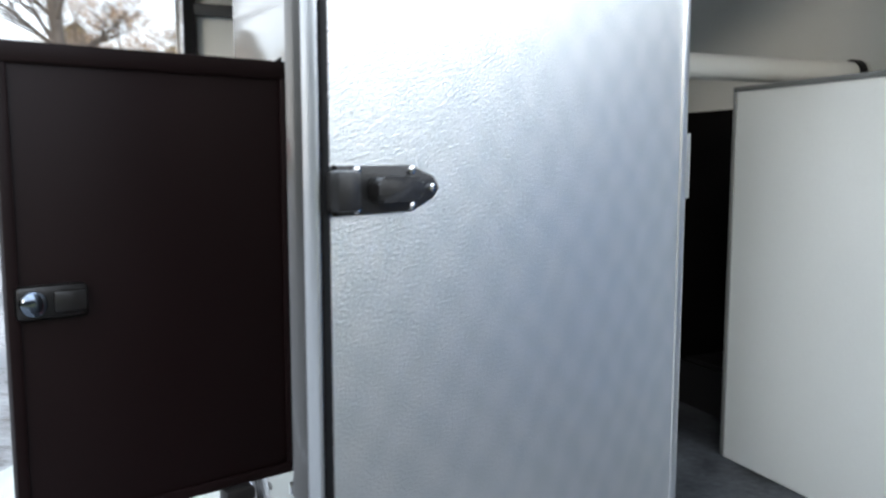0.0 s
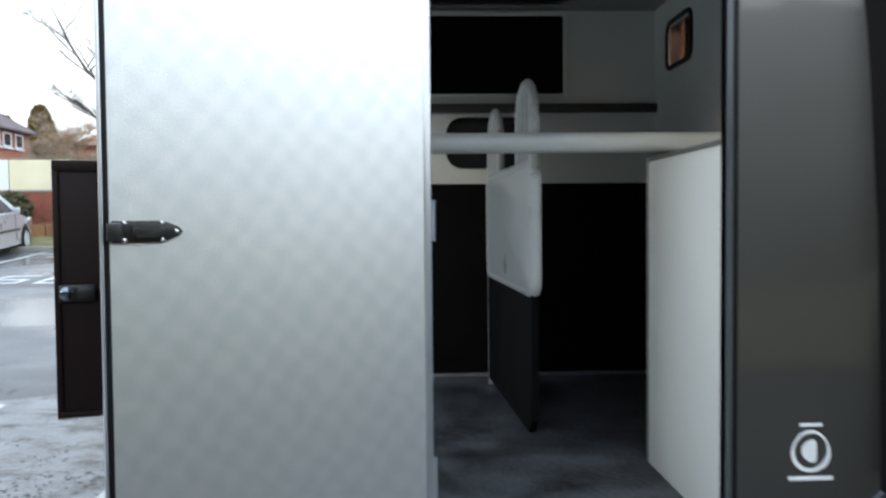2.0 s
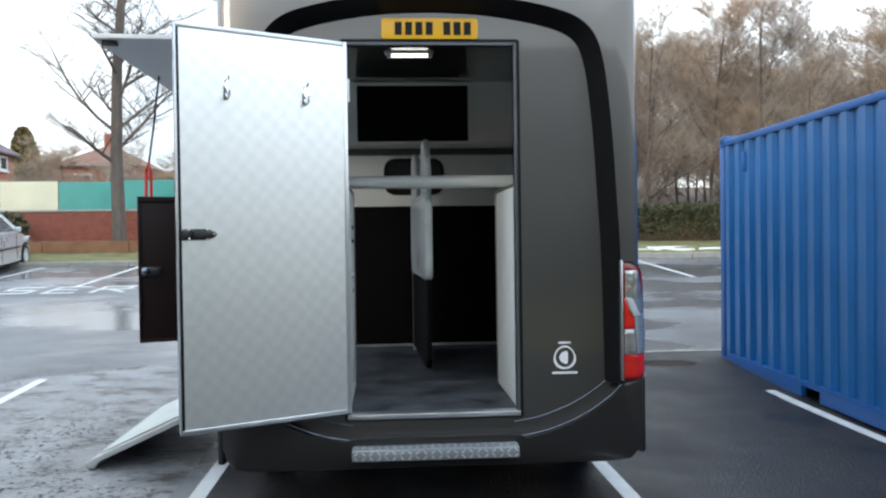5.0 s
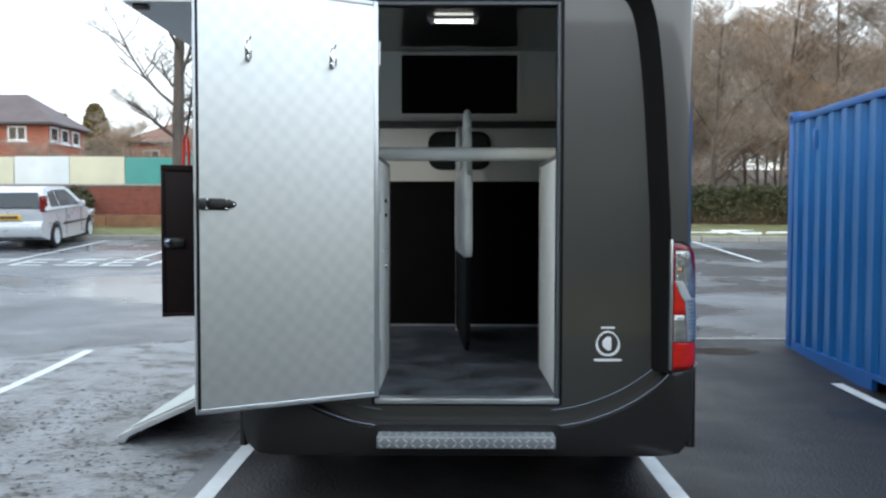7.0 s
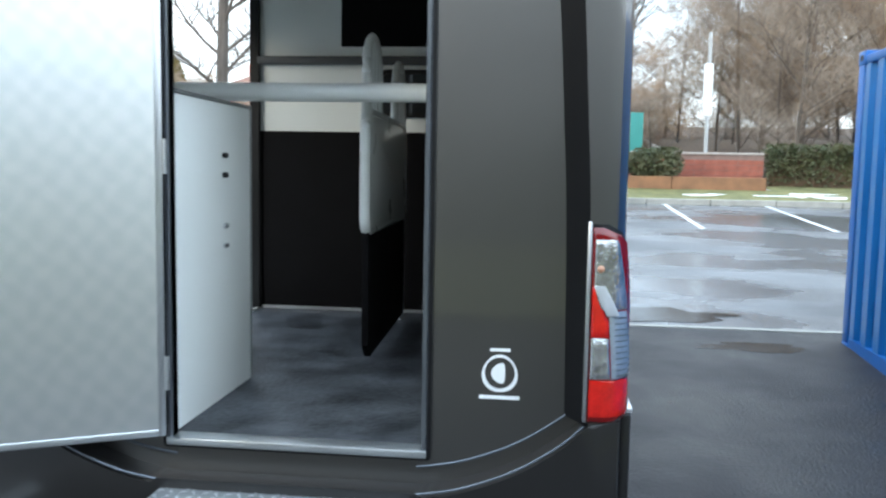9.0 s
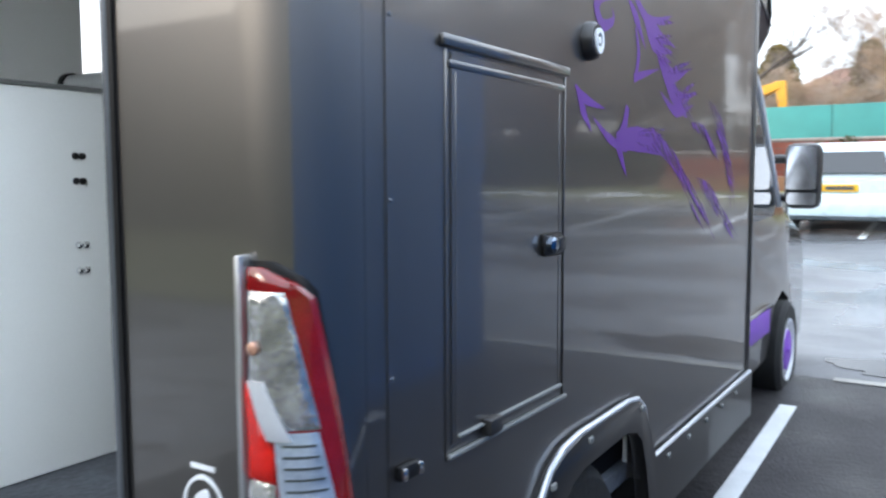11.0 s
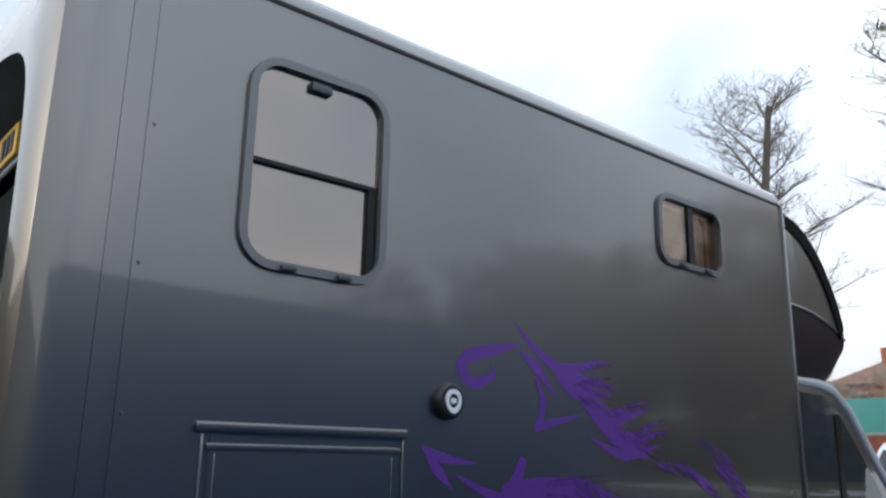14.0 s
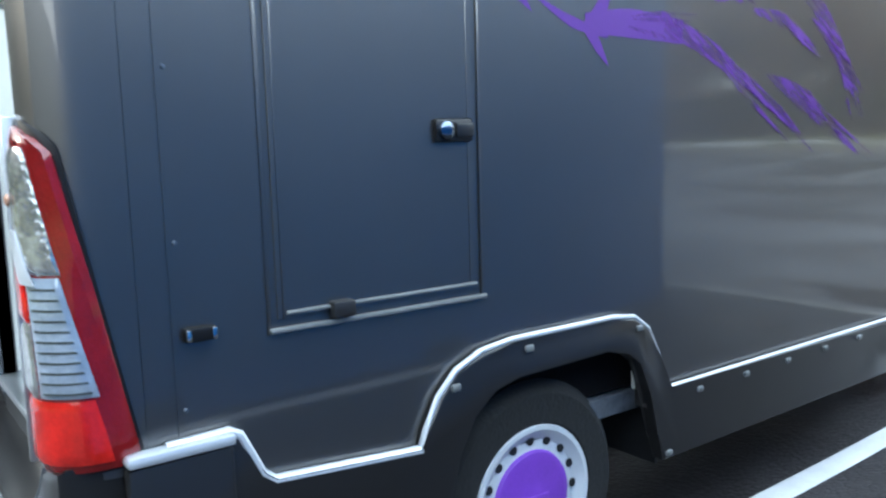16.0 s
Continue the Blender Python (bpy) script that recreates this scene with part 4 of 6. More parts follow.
for sx in (-1, 1):
    # inner side linings
    holes = [WIN1, WIN2, (ARCHH[0], ARCHH[1], 0.549, ARCHH[3])] if sx > 0 else [RAMPH, LOCK]
    a, b = sorted((sx * 1.085, sx * 1.070))
    part("side_lining", holed(bmesh.new(), "x", a, b, RY + 0.04, BULK, 0.549, 2.885, holes), WHITE, HB, "white side wall lining")
    a, b = sorted((sx * 1.070, sx * 1.055))
    if sx > 0:
        part("lower_lining", B(a, b, 0.95, BULK - 0.03, 0.56, 1.785, bev=0.004), BLACKLINE, HB, "black rubber lower lining")
    else:
        part("lower_lining", B(a, b, 2.762, BULK - 0.031, 0.56, 1.785), BLACKLINE, HB, "black rubber lower lining")
    # locker casing beside the door
    a, b = sorted((sx * 0.464, sx * 0.480))
    cas = part("locker_wall", B(a, b, RY + 0.045, 0.89, 0.552, 1.79, bev=0.003), WHITE, HB, "white inner locker wall")
    a, b = sorted((sx * 0.480, sx * 1.07))
    part("locker_front", B(a, b, 0.872, 0.89, 0.558, 1.79, bev=0.003), BLACKLINE, cas)
    part("locker_top", B(a, b, RY + 0.045, 0.872, 1.772, 1.79), WHITE, cas)
    a, b = sorted((sx * 0.458, sx * 0.495))
    part("top_edge", B(a, b, RY + 0.045, 0.90, 1.79, 1.806, bev=0.003), EDGEGREY, cas)
    part("corner_edge", B(a, b, 0.885, 0.899, 0.558, 1.79, bev=0.003), EDGEGREY, cas)
    if sx < 0:
        for z, m in ((1.577, GASKET), (1.495, GASKET), (1.284, CHROME), (1.20, CHROME)):
            for dy in (-0.012, 0.012):
                part("bolt_head", lathe(bmesh.new(), [(-0.4645, 0.012), (-0.456, 0.011), (-0.453, 0.006)], 12, "x", (0, 0.585 + dy, z)), m, cas)
# breeching bar
part("breeching_bar", tube(bmesh.new(), [(-1.065, 0.93, 1.872), (1.065, 0.93, 1.872)], 0.042, 20), TUBE, HB, "white padded cross bar")
for sx in (-1, 1):
    part("bar_collar", tube(bmesh.new(), [(sx * 1.0, 0.93, 1.872), (sx * 1.03, 0.93, 1.872)], 0.05, 20), GASKET, HB)
# partition
pt = new("partition")
pt.parent = HB
tagged(pt, "white padded stall partition with head grille and rubber skirt")
PX, P0, P1 = 0.0, 1.08, 2.50
pt.matrix_basis = Matrix.Translation((0.03, P0, 0)) @ Matrix.Rotation(radians(2.2), 4, 'Z') @ Matrix.Translation((0, -P0, 0))
part("pad", prism(bmesh.new(), rrect(P0, P1, 1.235, 1.80, 0.07), "x", PX - 0.022, PX + 0.022, 0.008), TUBE, pt, "white padded panel")
part("pad_bead", tube(bmesh.new(), [(PX, y, z) for y, z in rrect(P0, P1, 1.235, 1.80, 0.07)], 0.026, 10, True), TUBE, pt)
part("rubber_skirt", prism(bmesh.new(), [(P0 + 0.02, 1.235), (P1 - 0.02, 1.235), (P1 - 0.02, 0.60), (P0 + 0.1, 0.61), (P0 + 0.02, 0.68)], "x", PX - 0.017, PX + 0.017, 0.006), BLACKLINE, pt, "black rubber skirt")
for y0, y1 in ((P0 + 0.01, P0 + 0.40), (P1 - 0.42, P1 - 0.02)):
    r = (y1 - y0) / 2
    arc = [(PX, y0, 1.78), (PX, y0, 1.98)] + [(PX, (y0 + y1) / 2 - r * math.cos(radians(a)), 1.98 + 0.19 * math.sin(radians(a))) for a in range(20, 180, 20)] + [(PX, y1, 1.98), (PX, y1, 1.78)]
    part("head_grille", tube(bmesh.new(), arc, 0.022, 12), TUBE, pt)
    for k in (1, 2, 3):
        y = y0 + (y1 - y0) * k / 4
        part("grille_bar", tube(bmesh.new(), [(PX, y, 1.78), (PX, y, 1.98 + 0.19 * math.sin(math.acos(abs(1 - k / 2))) )], 0.013, 10), TUBE, pt)
part("partition_post", tube(bmesh.new(), [(PX, P1, 0.56), (PX, P1, 1.9)], 0.02, 10), ALU, pt)
# ceiling lamp
cl = part("ceiling_lamp", B(-0.25, 0.11, 1.62, 1.70, 2.866, 2.885, bev=0.006), UPVC, HB, "white strip lamp on the ceiling")
part("diffuser", prism(bmesh.new(), rrect(1.64, 1.68, 2.848, 2.867, 0.008), "x", -0.20, 0.07, 0.003), LAMPON, cl)
for x in (-0.215, 0.085):
    part("end_cap", B(x - 0.017, x + 0.017, 1.625, 1.695, 2.842, 2.867, bev=0.006), UPVC, cl)

# ---- sides: windows, lockers, skirts ----
def side_window(y0, y1, z0, z1, r, split):
    e = new("side_window")
    e.parent = HB
    tagged(e, "tinted side window in a grey rounded frame")
    part("frame", ring(bmesh.new(), rrect(y0 - 0.027, y1 + 0.027, z0 - 0.027, z1 + 0.027, r + 0.027), rrect(y0 - 0.004, y1 + 0.004, z0 - 0.004, z1 + 0.004, r), "x", W - 0.004, W + 0.013), mat("window_frame_grey", (0.13, 0.13, 0.135), 0.35, 0.3, 0.1, 6, 90, 0.0), e)
    part("inner_frame", ring(bmesh.new(), rrect(y0 - 0.03, y1 + 0.03, z0 - 0.03, z1 + 0.03, r + 0.025), rrect(y0 - 0.004, y1 + 0.004, z0 - 0.004, z1 + 0.004, r), "x", 1.058, 1.072), GASKET, e)
    if split == "h":
        zm = z0 + (z1 - z0) * 0.49
        part("pane", prism(bmesh.new(), rrect(y0, y1, zm, z1, 0.02), "x", W - 0.010, W - 0.004), MIRRORPANE, e)
        part("pane", prism(bmesh.new(), rrect(y0, y1 - 0.02, z0, zm + 0.01, 0.02), "x", W - 0.018, W - 0.012), MIRRORPANE, e)
        part("glazing_bar", B(W - 0.02, W + 0.002, y0, y1, zm - 0.006, zm + 0.006), GASKET, e)
        part("glazing_bar", B(W - 0.022, W + 0.0, y1 - 0.03, y1 - 0.005, z0, zm - 0.006), GASKET, e)
        part("catch", B(W - 0.004, W + 0.014, y0 + 0.15, y0 + 0.215, z1 - 0.034, z1 - 0.008, bev=0.004), GREYPLASTIC, e)
    else:
        ym = (y0 + y1) / 2
        part("pane", prism(bmesh.new(), rrect(y0, ym, z0, z1, 0.02), "x", W - 0.010, W - 0.004), TINTPANE, e)
        part("pane", prism(bmesh.new(), rrect(ym - 0.01, y1, z0, z1, 0.02), "x", W - 0.018, W - 0.012), TINTPANE, e)
        part("glazing_bar", B(W - 0.022, W + 0.004, ym - 0.018, ym + 0.018, z0, z1), GASKET, e)
    for y in (y0 + 0.12 * (y1 - y0) / 0.42, y1 - 0.12 * (y1 - y0) / 0.42):
        part("drain_clip", B(W + 0.015, W + 0.028, y - 0.022, y + 0.022, z0 - 0.026, z0 - 0.012, bev=0.003), GREYPLASTIC, e)
    return e


side_window(*WIN1, 0.07, "h")
side_window(*WIN2, 0.05, "v")


def compression_latch(parent, x, y, z, axis, sign):
    """A keyed handle: oval body, round barrel, flat pull."""
    e = part("locker_handle", B(-0.055, 0.055, 0.0, 0.014, -0.028, 0.028, bev=0.01), BLACKPLASTIC, parent, "black locker handle with chrome key barrel")
    e.matrix_basis = Matrix.Translation((x, y, z)) @ (Matrix.Rotation(radians(-90), 4, "Z") if axis == "x" else Matrix.Rotation(radians(180), 4, "Z"))
    k = sign
    part("barrel", lathe(bmesh.new(), [(0.010, 0.021), (0.026, 0.020), (0.031, 0.014), (0.032, 0.005)], 20, "y", (0.03 * k, 0, 0)), DARKCHROME, e)
    part("pull", B(-0.052 if k > 0 else 0.0, 0.0 if k > 0 else 0.052, 0.012, 0.022, -0.018, 0.018, bev=0.006), BLACKPLASTIC, e)
    return e


# right locker door, shut
lk = new("locker_door")
lk.parent = HB
tagged(lk, "closed side locker door in body colour")
y0, y1, z0, z1 = LOCK
part("door_panel", B(W, W + 0.004, y0 + 0.02, y1 - 0.02, z0 + 0.02, z1 - 0.02, bev=0.001, seg=1), PAINT, lk)
part("top_rail", B(W, W + 0.013, y0 - 0.02, y1 + 0.01, z1 - 0.012, z1 + 0.012, bev=0.005), PAINT, lk)
part("top_rail", B(W, W + 0.007, y0 + 0.01, y1 - 0.01, z1 - 0.052, z1 - 0.036, bev=0.003), PAINT, lk)
part("hinge_rail", B(W, W + 0.003, y0 - 0.003, y0 + 0.006, z0 - 0.01, z1 - 0.015, bev=0.002), PAINT, lk)
part("hinge_rail", B(W, W + 0.0055, y0 + 0.031, y0 + 0.036, z0 + 0.02, z1 - 0.06, bev=0.0012), PAINT, lk)
part("edge_rail", B(W, W + 0.005, y1 - 0.006, y1 + 0.002, z0, z1 - 0.015, bev=0.002), PAINT, lk)
part("edge_rail", B(W, W + 0.0055, y1 - 0.040, y1 - 0.036, z0 + 0.04, z1 - 0.06, bev=0.002), PAINT, lk)
part("bottom_rail", B(W, W + 0.013, y0 + 0.0, y1 + 0.01, z0 - 0.007, z0 + 0.004, bev=0.004), EDGEGREY, lk)
part("bottom_rail", B(W, W + 0.012, y0 + 0.04, y1 - 0.02, z0 + 0.029, z0 + 0.037, bev=0.003), EDGEGREY, lk)
compression_latch(lk, W + 0.004, 0.815, 1.335, "x", 1)
part("holdback_clip", B(W, W + 0.03, 0.47, 0.525, z0 + 0.008, z0 + 0.045, bev=0.006), BLACKPLASTIC, lk)

# left locker door, swung out, and its dark recess
ld = new("locker_door")
ld.parent = HB
ld.matrix_basis = pose(-W - 0.005, 0.315, 0, 0, 0, 197)
tagged(ld, "side locker door swung open, its shadow painted dark")
part("door_panel", B(0, 0.50, -0.0, 0.028, 0.955, 1.755, bev=0.004), SHADEDDOOR, ld)
for a in ((0, 0.50, 1.722, 1.755), (0, 0.50, 0.955, 0.975), (0.482, 0.50, 0.975, 1.722), (0.0, 0.02, 0.975, 1.722)):
    part("edge_rail", B(a[0], a[1], 0.028, 0.034, a[2], a[3], bev=0.002), SHADEDDOOR, ld)
compression_latch(ld, 0.48, 0.028, 1.345, "y", 1).matrix_basis = Matrix.Translation((0.435, 0.028, 1.345)) @ Matrix.Diagonal((1, 1, 1, 1))
part("holdback_clip", B(0.10, 0.16, 0.02, 0.06, 0.93, 0.958, bev=0.008), BLACKPLASTIC, ld)
part("locker_liner", B(-1.07, -0.48, 0.10, 0.86, 0.60, 0.62), BLACKLINE, HB)

# lower skirts with the wheel arch
def skirt_outline():
    up = [(0.10, 0.735), (0.225, 0.738), (0.245, 0.728), (0.29, 0.635), (0.32, 0.612), (0.69, 0.582), (0.705, 0.625), (0.745, 0.70), (0.80, 0.755), (0.88, 0.79), (0.98, 0.802), (1.36, 0.802), (1.45, 0.79), (1.51, 0.75), (1.56, 0.66), (1.61, 0.548), (FRONT, 0.548)]
    low = [(FRONT, 0.333), (1.665, 0.335), (1.58, 0.33), (1.55, 0.42), (1.52, 0.56), (1.475, 0.66), (1.42, 0.70), (1.33, 0.715), (1.0, 0.715), (0.915, 0.695), (0.845, 0.64), (0.795, 0.55), (0.765, 0.42), (0.745, 0.30), (0.10, 0.30)]
    return up, low


for sx in (1, -1):
    up, low = skirt_outline()
    a, b = sorted((sx * (W - 0.02), sx * (W + 0.028)))
    part("side_skirt", prism(bmesh.new(), up + low, "x", a, b, 0.008), BUMPER, HB, "dark painted side skirt and wheel arch")
    crest = [(sx * (W + 0.016), y, z + 0.004) for y, z in up]
    part("skirt_bead", tube(bmesh.new(), crest, [0.013] * 6 + [0.0085] * (len(crest) - 6), 10), BEAD, HB, "pale bead along the skirt's top edge")
    # bumper's top ledge in a pale colour that paints the sky's reflection
    part("bumper_ledge", B(*sorted((sx * (W + 0.002), sx * (W + 0.046))), 0.02, 0.232, 0.722, 0.746, bev=0.009), BEAD, HB, "top ledge of the bumper's corner, sky reflection painted pale")
    part("bumper_return", B(*sorted((sx * (W + 0.002), sx * (W + 0.042))), 0.02, 0.228, 0.302, 0.722, bev=0.012), BUMPER, HB)
    part("wheel_housing", prism(bmesh.new(), [(0.66, 0.24), (0.68, 0.73), (1.63, 0.73), (1.66, 0.24)], "x", *sorted((sx * 0.74, sx * 0.75))), RUBBER, HB)
    part("arch_liner", prism(bmesh.new(), [(0.72, 0.30), (0.74, 0.60), (0.86, 0.735), (1.45, 0.735), (1.57, 0.60), (1.60, 0.30), (1.61, 0.30), (1.58, 0.61), (1.455, 0.748), (0.855, 0.748), (0.73, 0.61), (0.71, 0.30)], "x", *sorted((sx * 0.75, sx * (W - 0.022)))), RUBBER, HB, "black wheel arch liner")
    for y, z in ((1.03, 0.79), (0.79, 0.735), (1.46, 0.775), (1.60, 0.365), (1.75, 0.535), (2.0, 0.535), (2.25, 0.535), (2.5, 0.535), (2.75, 0.535)):
        part("rivet_clip", B(*sorted((sx * (W + 0.024), sx * (W + 0.036))), y - 0.014, y + 0.014, z - 0.022, z - 0.004, bev=0.005), EDGEGREY, HB)
    wheel(HB, sx * 1.0, 1.095, 0.33, 0.33, 0.21, sx, RIM, PURPLECAP)
    wheel(HB, sx * 0.93, 4.82, 0.335, 0.335, 0.21, sx, RIM, PURPLECAP)
    # rivet line and reflector at the rear corner
    part("corner_seam", B(*sorted((sx * W, sx * (W + 0.003)))  , 0.131, 0.136, 0.74, SEAM), PAINT, HB)
    for k in range(7):
        part("rivet", lathe(bmesh.new(), [(sx * W, 0.005), (sx * (W + 0.003), 0.0035)], 8, "x", (0, 0.148, 0.80 + 0.33 * k)), MOULD, HB)
    mk = part("side_marker", B(*sorted((sx * W, sx * (W + 0.02))), 0.15, 0.215, 0.935, 0.965, bev=0.006), GASKET, HB, "small side marker lamp")
    for y in (0.152, 0.203):
        part("marker_cap", B(*sorted((sx * (W + 0.004), sx * (W + 0.025))), y, y + 0.010, 0.938, 0.962, bev=0.003), CHROME, mk)

# round lock badge
bd = part("lock_badge", lathe(bmesh.new(), [(W, 0.052), (W + 0.02, 0.05), (W + 0.03, 0.042)], 28, "x", (0, 1.05, 1.866)), BLACKPLASTIC, HB, "round black fitting with a chrome shield")
part("badge_shield", ring(bmesh.new(), [(1.05 + 0.032 * math.sin(t) * (1 - 0.25 * math.sin(t / 2) ** 2), 1.864 + 0.034 * math.cos(t)) for t in [6.2832 * k / 18 for k in range(18)]], [(1.05 + 0.018 * math.sin(t), 1.866 + 0.02 * math.cos(t)) for t in [6.2832 * k / 18 for k in range(18)]], "x", W + 0.028, W + 0.036), DECAL, bd)
part("badge_dot", prism(bmesh.new(), rrect(1.041, 1.059, 1.858, 1.874, 0.006), "x", W + 0.029, W + 0.035), DECAL, bd)

# purple swoosh graphic: tapered strokes
def stroke(bm, pts, widths, lay):
    c = smooth([Vector(p) for p in pts], 6)
    n = len(c)
    prev = None
    for i, p in enumerate(c):
        a, b = c[max(0, i - 1)], c[min(n - 1, i + 1)]
        d = (b - a).normalized()
        u = i / (n - 1) * (len(widths) - 1)
        k = min(int(u), len(widths) - 2)
        w = widths[k] + (widths[k + 1] - widths[k]) * (u - k)
        nr = Vector((-d.y, d.x)) * w / 2
        cur = [bm.verts.new((W + lay, q.x, q.y)) for q in (p + nr, p - nr)]
        if prev:
            bm.faces.new((prev[0], prev[1], cur[1], cur[0]))
        prev = cur


STROKES = [([(1.31, 2.135), (1.45, 2.03), (1.62, 1.97), (1.80, 1.955)], (0.0, 0.03, 0.05, 0.0)),
           ([(1.42, 2.05), (1.55, 2.0), (1.78, 2.05)], (0.0, 0.035, 0.0)),
           ([(1.48, 2.02), (1.60, 1.93), (1.80, 1.93)], (0.01, 0.05, 0.0)),
           ([(1.58, 1.97), (1.75, 1.85), (1.99, 1.89)], (0.02, 0.06, 0.0)),
           ([(1.62, 1.92), (1.80, 1.80), (1.98, 1.72)], (0.02, 0.075, 0.01)),
           ([(1.78, 1.84), (1.90, 1.78), (2.08, 1.82)], (0.02, 0.05, 0.0)),
           ([(1.66, 1.79), (1.85, 1.73), (2.06, 1.77)], (0.0, 0.04, 0.0)),
           ([(1.36, 2.06), (1.24, 2.03), (1.13, 2.0), (1.10, 1.955)], (0.0, 0.036, 0.042, 0.036)),
           ([(1.10, 1.965), (1.15, 1.925), (1.23, 1.95), (1.22, 1.985)], (0.036, 0.036, 0.022, 0.0)),
           ([(1.34, 2.04), (1.42, 1.99), (1.52, 1.90)], (0.0, 0.04, 0.0)),
           ([(1.42, 1.96), (1.45, 1.88), (1.42, 1.80)], (0.01, 0.03, 0.02)),
           ([(1.41, 1.805), (1.52, 1.83), (1.66, 1.86)], (0.03, 0.02, 0.0)),
           ([(0.965, 1.742), (1.04, 1.71), (1.18, 1.695)], (0.01, 0.03, 0.0)),
           ([(0.97, 1.738), (1.02, 1.68), (1.08, 1.625)], (0.0, 0.035, 0.0)),
           ([(1.08, 1.67), (1.22, 1.61), (1.36, 1.585)], (0.0, 0.03, 0.02)),
           ([(1.36, 1.715), (1.33, 1.65), (1.28, 1.60)], (0.03, 0.045, 0.04)),
           ([(1.27, 1.61), (1.45, 1.62), (1.68, 1.61)], (0.05, 0.08, 0.07)),
           ([(1.60, 1.63), (1.85, 1.55), (2.2, 1.36)], (0.06, 0.06, 0.0)),
           ([(1.28, 1.60), (1.32, 1.55), (1.36, 1.50)], (0.04, 0.03, 0.0)),
           ([(1.98, 1.70), (2.2, 1.68), (2.42, 1.60)], (0.0, 0.05, 0.0)),
           ([(2.28, 1.80), (2.45, 1.72), (2.60, 1.58), (2.70, 1.42)], (0.01, 0.07, 0.06, 0.0)),
           ([(2.38, 1.70), (2.52, 1.62), (2.66, 1.45)], (0.0, 0.05, 0.0)),
           ([(2.12, 1.50), (2.35, 1.42), (2.75, 1.22)], (0.0, 0.085, 0.0)),
           ([(2.0, 1.46), (2.2, 1.38), (2.42, 1.24)], (0.0, 0.04, 0.0))]
graphic = new("vinyl_graphic")
graphic.parent = HB
tagged(graphic, "purple vinyl swoosh graphic on the side panel")
rg = random.Random(8)
for n, (pts, ws) in enumerate(STROKES):
    bm = bmesh.new()
    stroke(bm, pts, ws, 0.0006 + 0.00005 * n)
    worn = pts[0][0] > 1.9 or n == 17
    part("vinyl_stroke", bm, PURPLEWORN if worn else PURPLE, graphic)
    # torn trailing wisps beside the larger strokes
    if max(ws) > 0.045:
        for k in range(3):
            a, b = Vector(pts[len(pts) // 2]), Vector(pts[-1])
            off = Vector((rg.uniform(-0.02, 0.05), rg.uniform(-0.06, 0.06)))
            m = a.lerp(b, 0.5) + off
            bm = bmesh.new()
            stroke(bm, [a + off * 0.5, m, b + off * 1.4 + (b - a) * rg.uniform(0.0, 0.3)], (0.004, rg.uniform(0.012, 0.022), 0.0), 0.0019 + 0.00003 * (3 * n + k) / 3)
            part("vinyl_stroke", bm, PURPLEWORN, graphic)

# side ramp, lowered, and its raised top flap
rp = part("side_ramp", prism(bmesh.new(), [(-W - 0.01, 0.56), (-2.22, 0.075), (-2.25, 0.05), (-2.24, 0.012), (-2.20, 0.012), (-2.17, 0.062), (-W - 0.01, 0.522)], "y", 1.10, 2.70, 0.004), ALU, HB, "lowered side loading ramp with a pale mat")
part("ramp_mat", prism(bmesh.new(), [(-W - 0.05, 0.550), (-2.18, 0.099), (-2.18, 0.106), (-W - 0.05, 0.558)], "y", 1.14, 2.66), RAMPMAT, rp)
fl = part("top_flap", prism(bmesh.new(), [(-W - 0.005, 2.76), (-2.06, 2.775), (-2.06, 2.805), (-W - 0.005, 2.79)], "y", 0.80, 2.70, 0.004), FLAPGREY, HB, "raised grey upper ramp flap")
part("flap_catch", B(-2.02, -1.93, 0.85, 0.91, 2.745, 2.776, bev=0.006), BLACKPLASTIC, fl)
cord = part("flap_cord", tube(bmesh.new(), [(-1.98, 2.0, 2.775), (-2.05, 2.08, 2.4), (-2.10, 2.10, 2.10)], 0.008, 6), GASKET, fl, "dark cord")
part("red_loop", tube(bmesh.new(), [(-2.10, 2.10, 2.12), (-2.12, 2.10, 2.05), (-2.125, 2.10, 1.80), (-2.11, 2.10, 1.62), (-2.085, 2.10, 1.64), (-2.08, 2.10, 1.80), (-2.085, 2.10, 2.05)], 0.012, 6, True), RED, fl, "red rope loop")
part("door_post", B(-W + 0.002, -W + 0.062, 2.755, 2.797, 0.56, 2.74), GASKET, HB)

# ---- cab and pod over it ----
# pod underside coloured far darker than the body to paint in its shade
BELLYSHADE = mat("shaded_belly", (0.016, 0.010, 0.013), 0.5, 0.0, 0.15, 3, 90, 0.02, spec=0.2)
POD_CREST = smooth([(FRONT, 2.90), (3.20, 2.90), (3.42, 2.84), (3.60, 2.70), (3.73, 2.50), (3.79, 2.33)], 5)
POD_CREASE = smooth([(3.79, 2.33), (3.66, 2.385), (3.45, 2.435), (3.25, 2.45), (FRONT, 2.47)], 5)
POD_FOOT = smooth([(3.78, 2.22), (3.71, 2.12), (3.48, 2.09), (3.25, 2.085), (FRONT, 2.085)], 5)
part("pod", prism(bmesh.new(), [(p.x, p.y) for p in POD_CREST + POD_CREASE[1:]], "x", -1.06, 1.06, 0.018), PAINT, HB, "rounded pod above the cab")


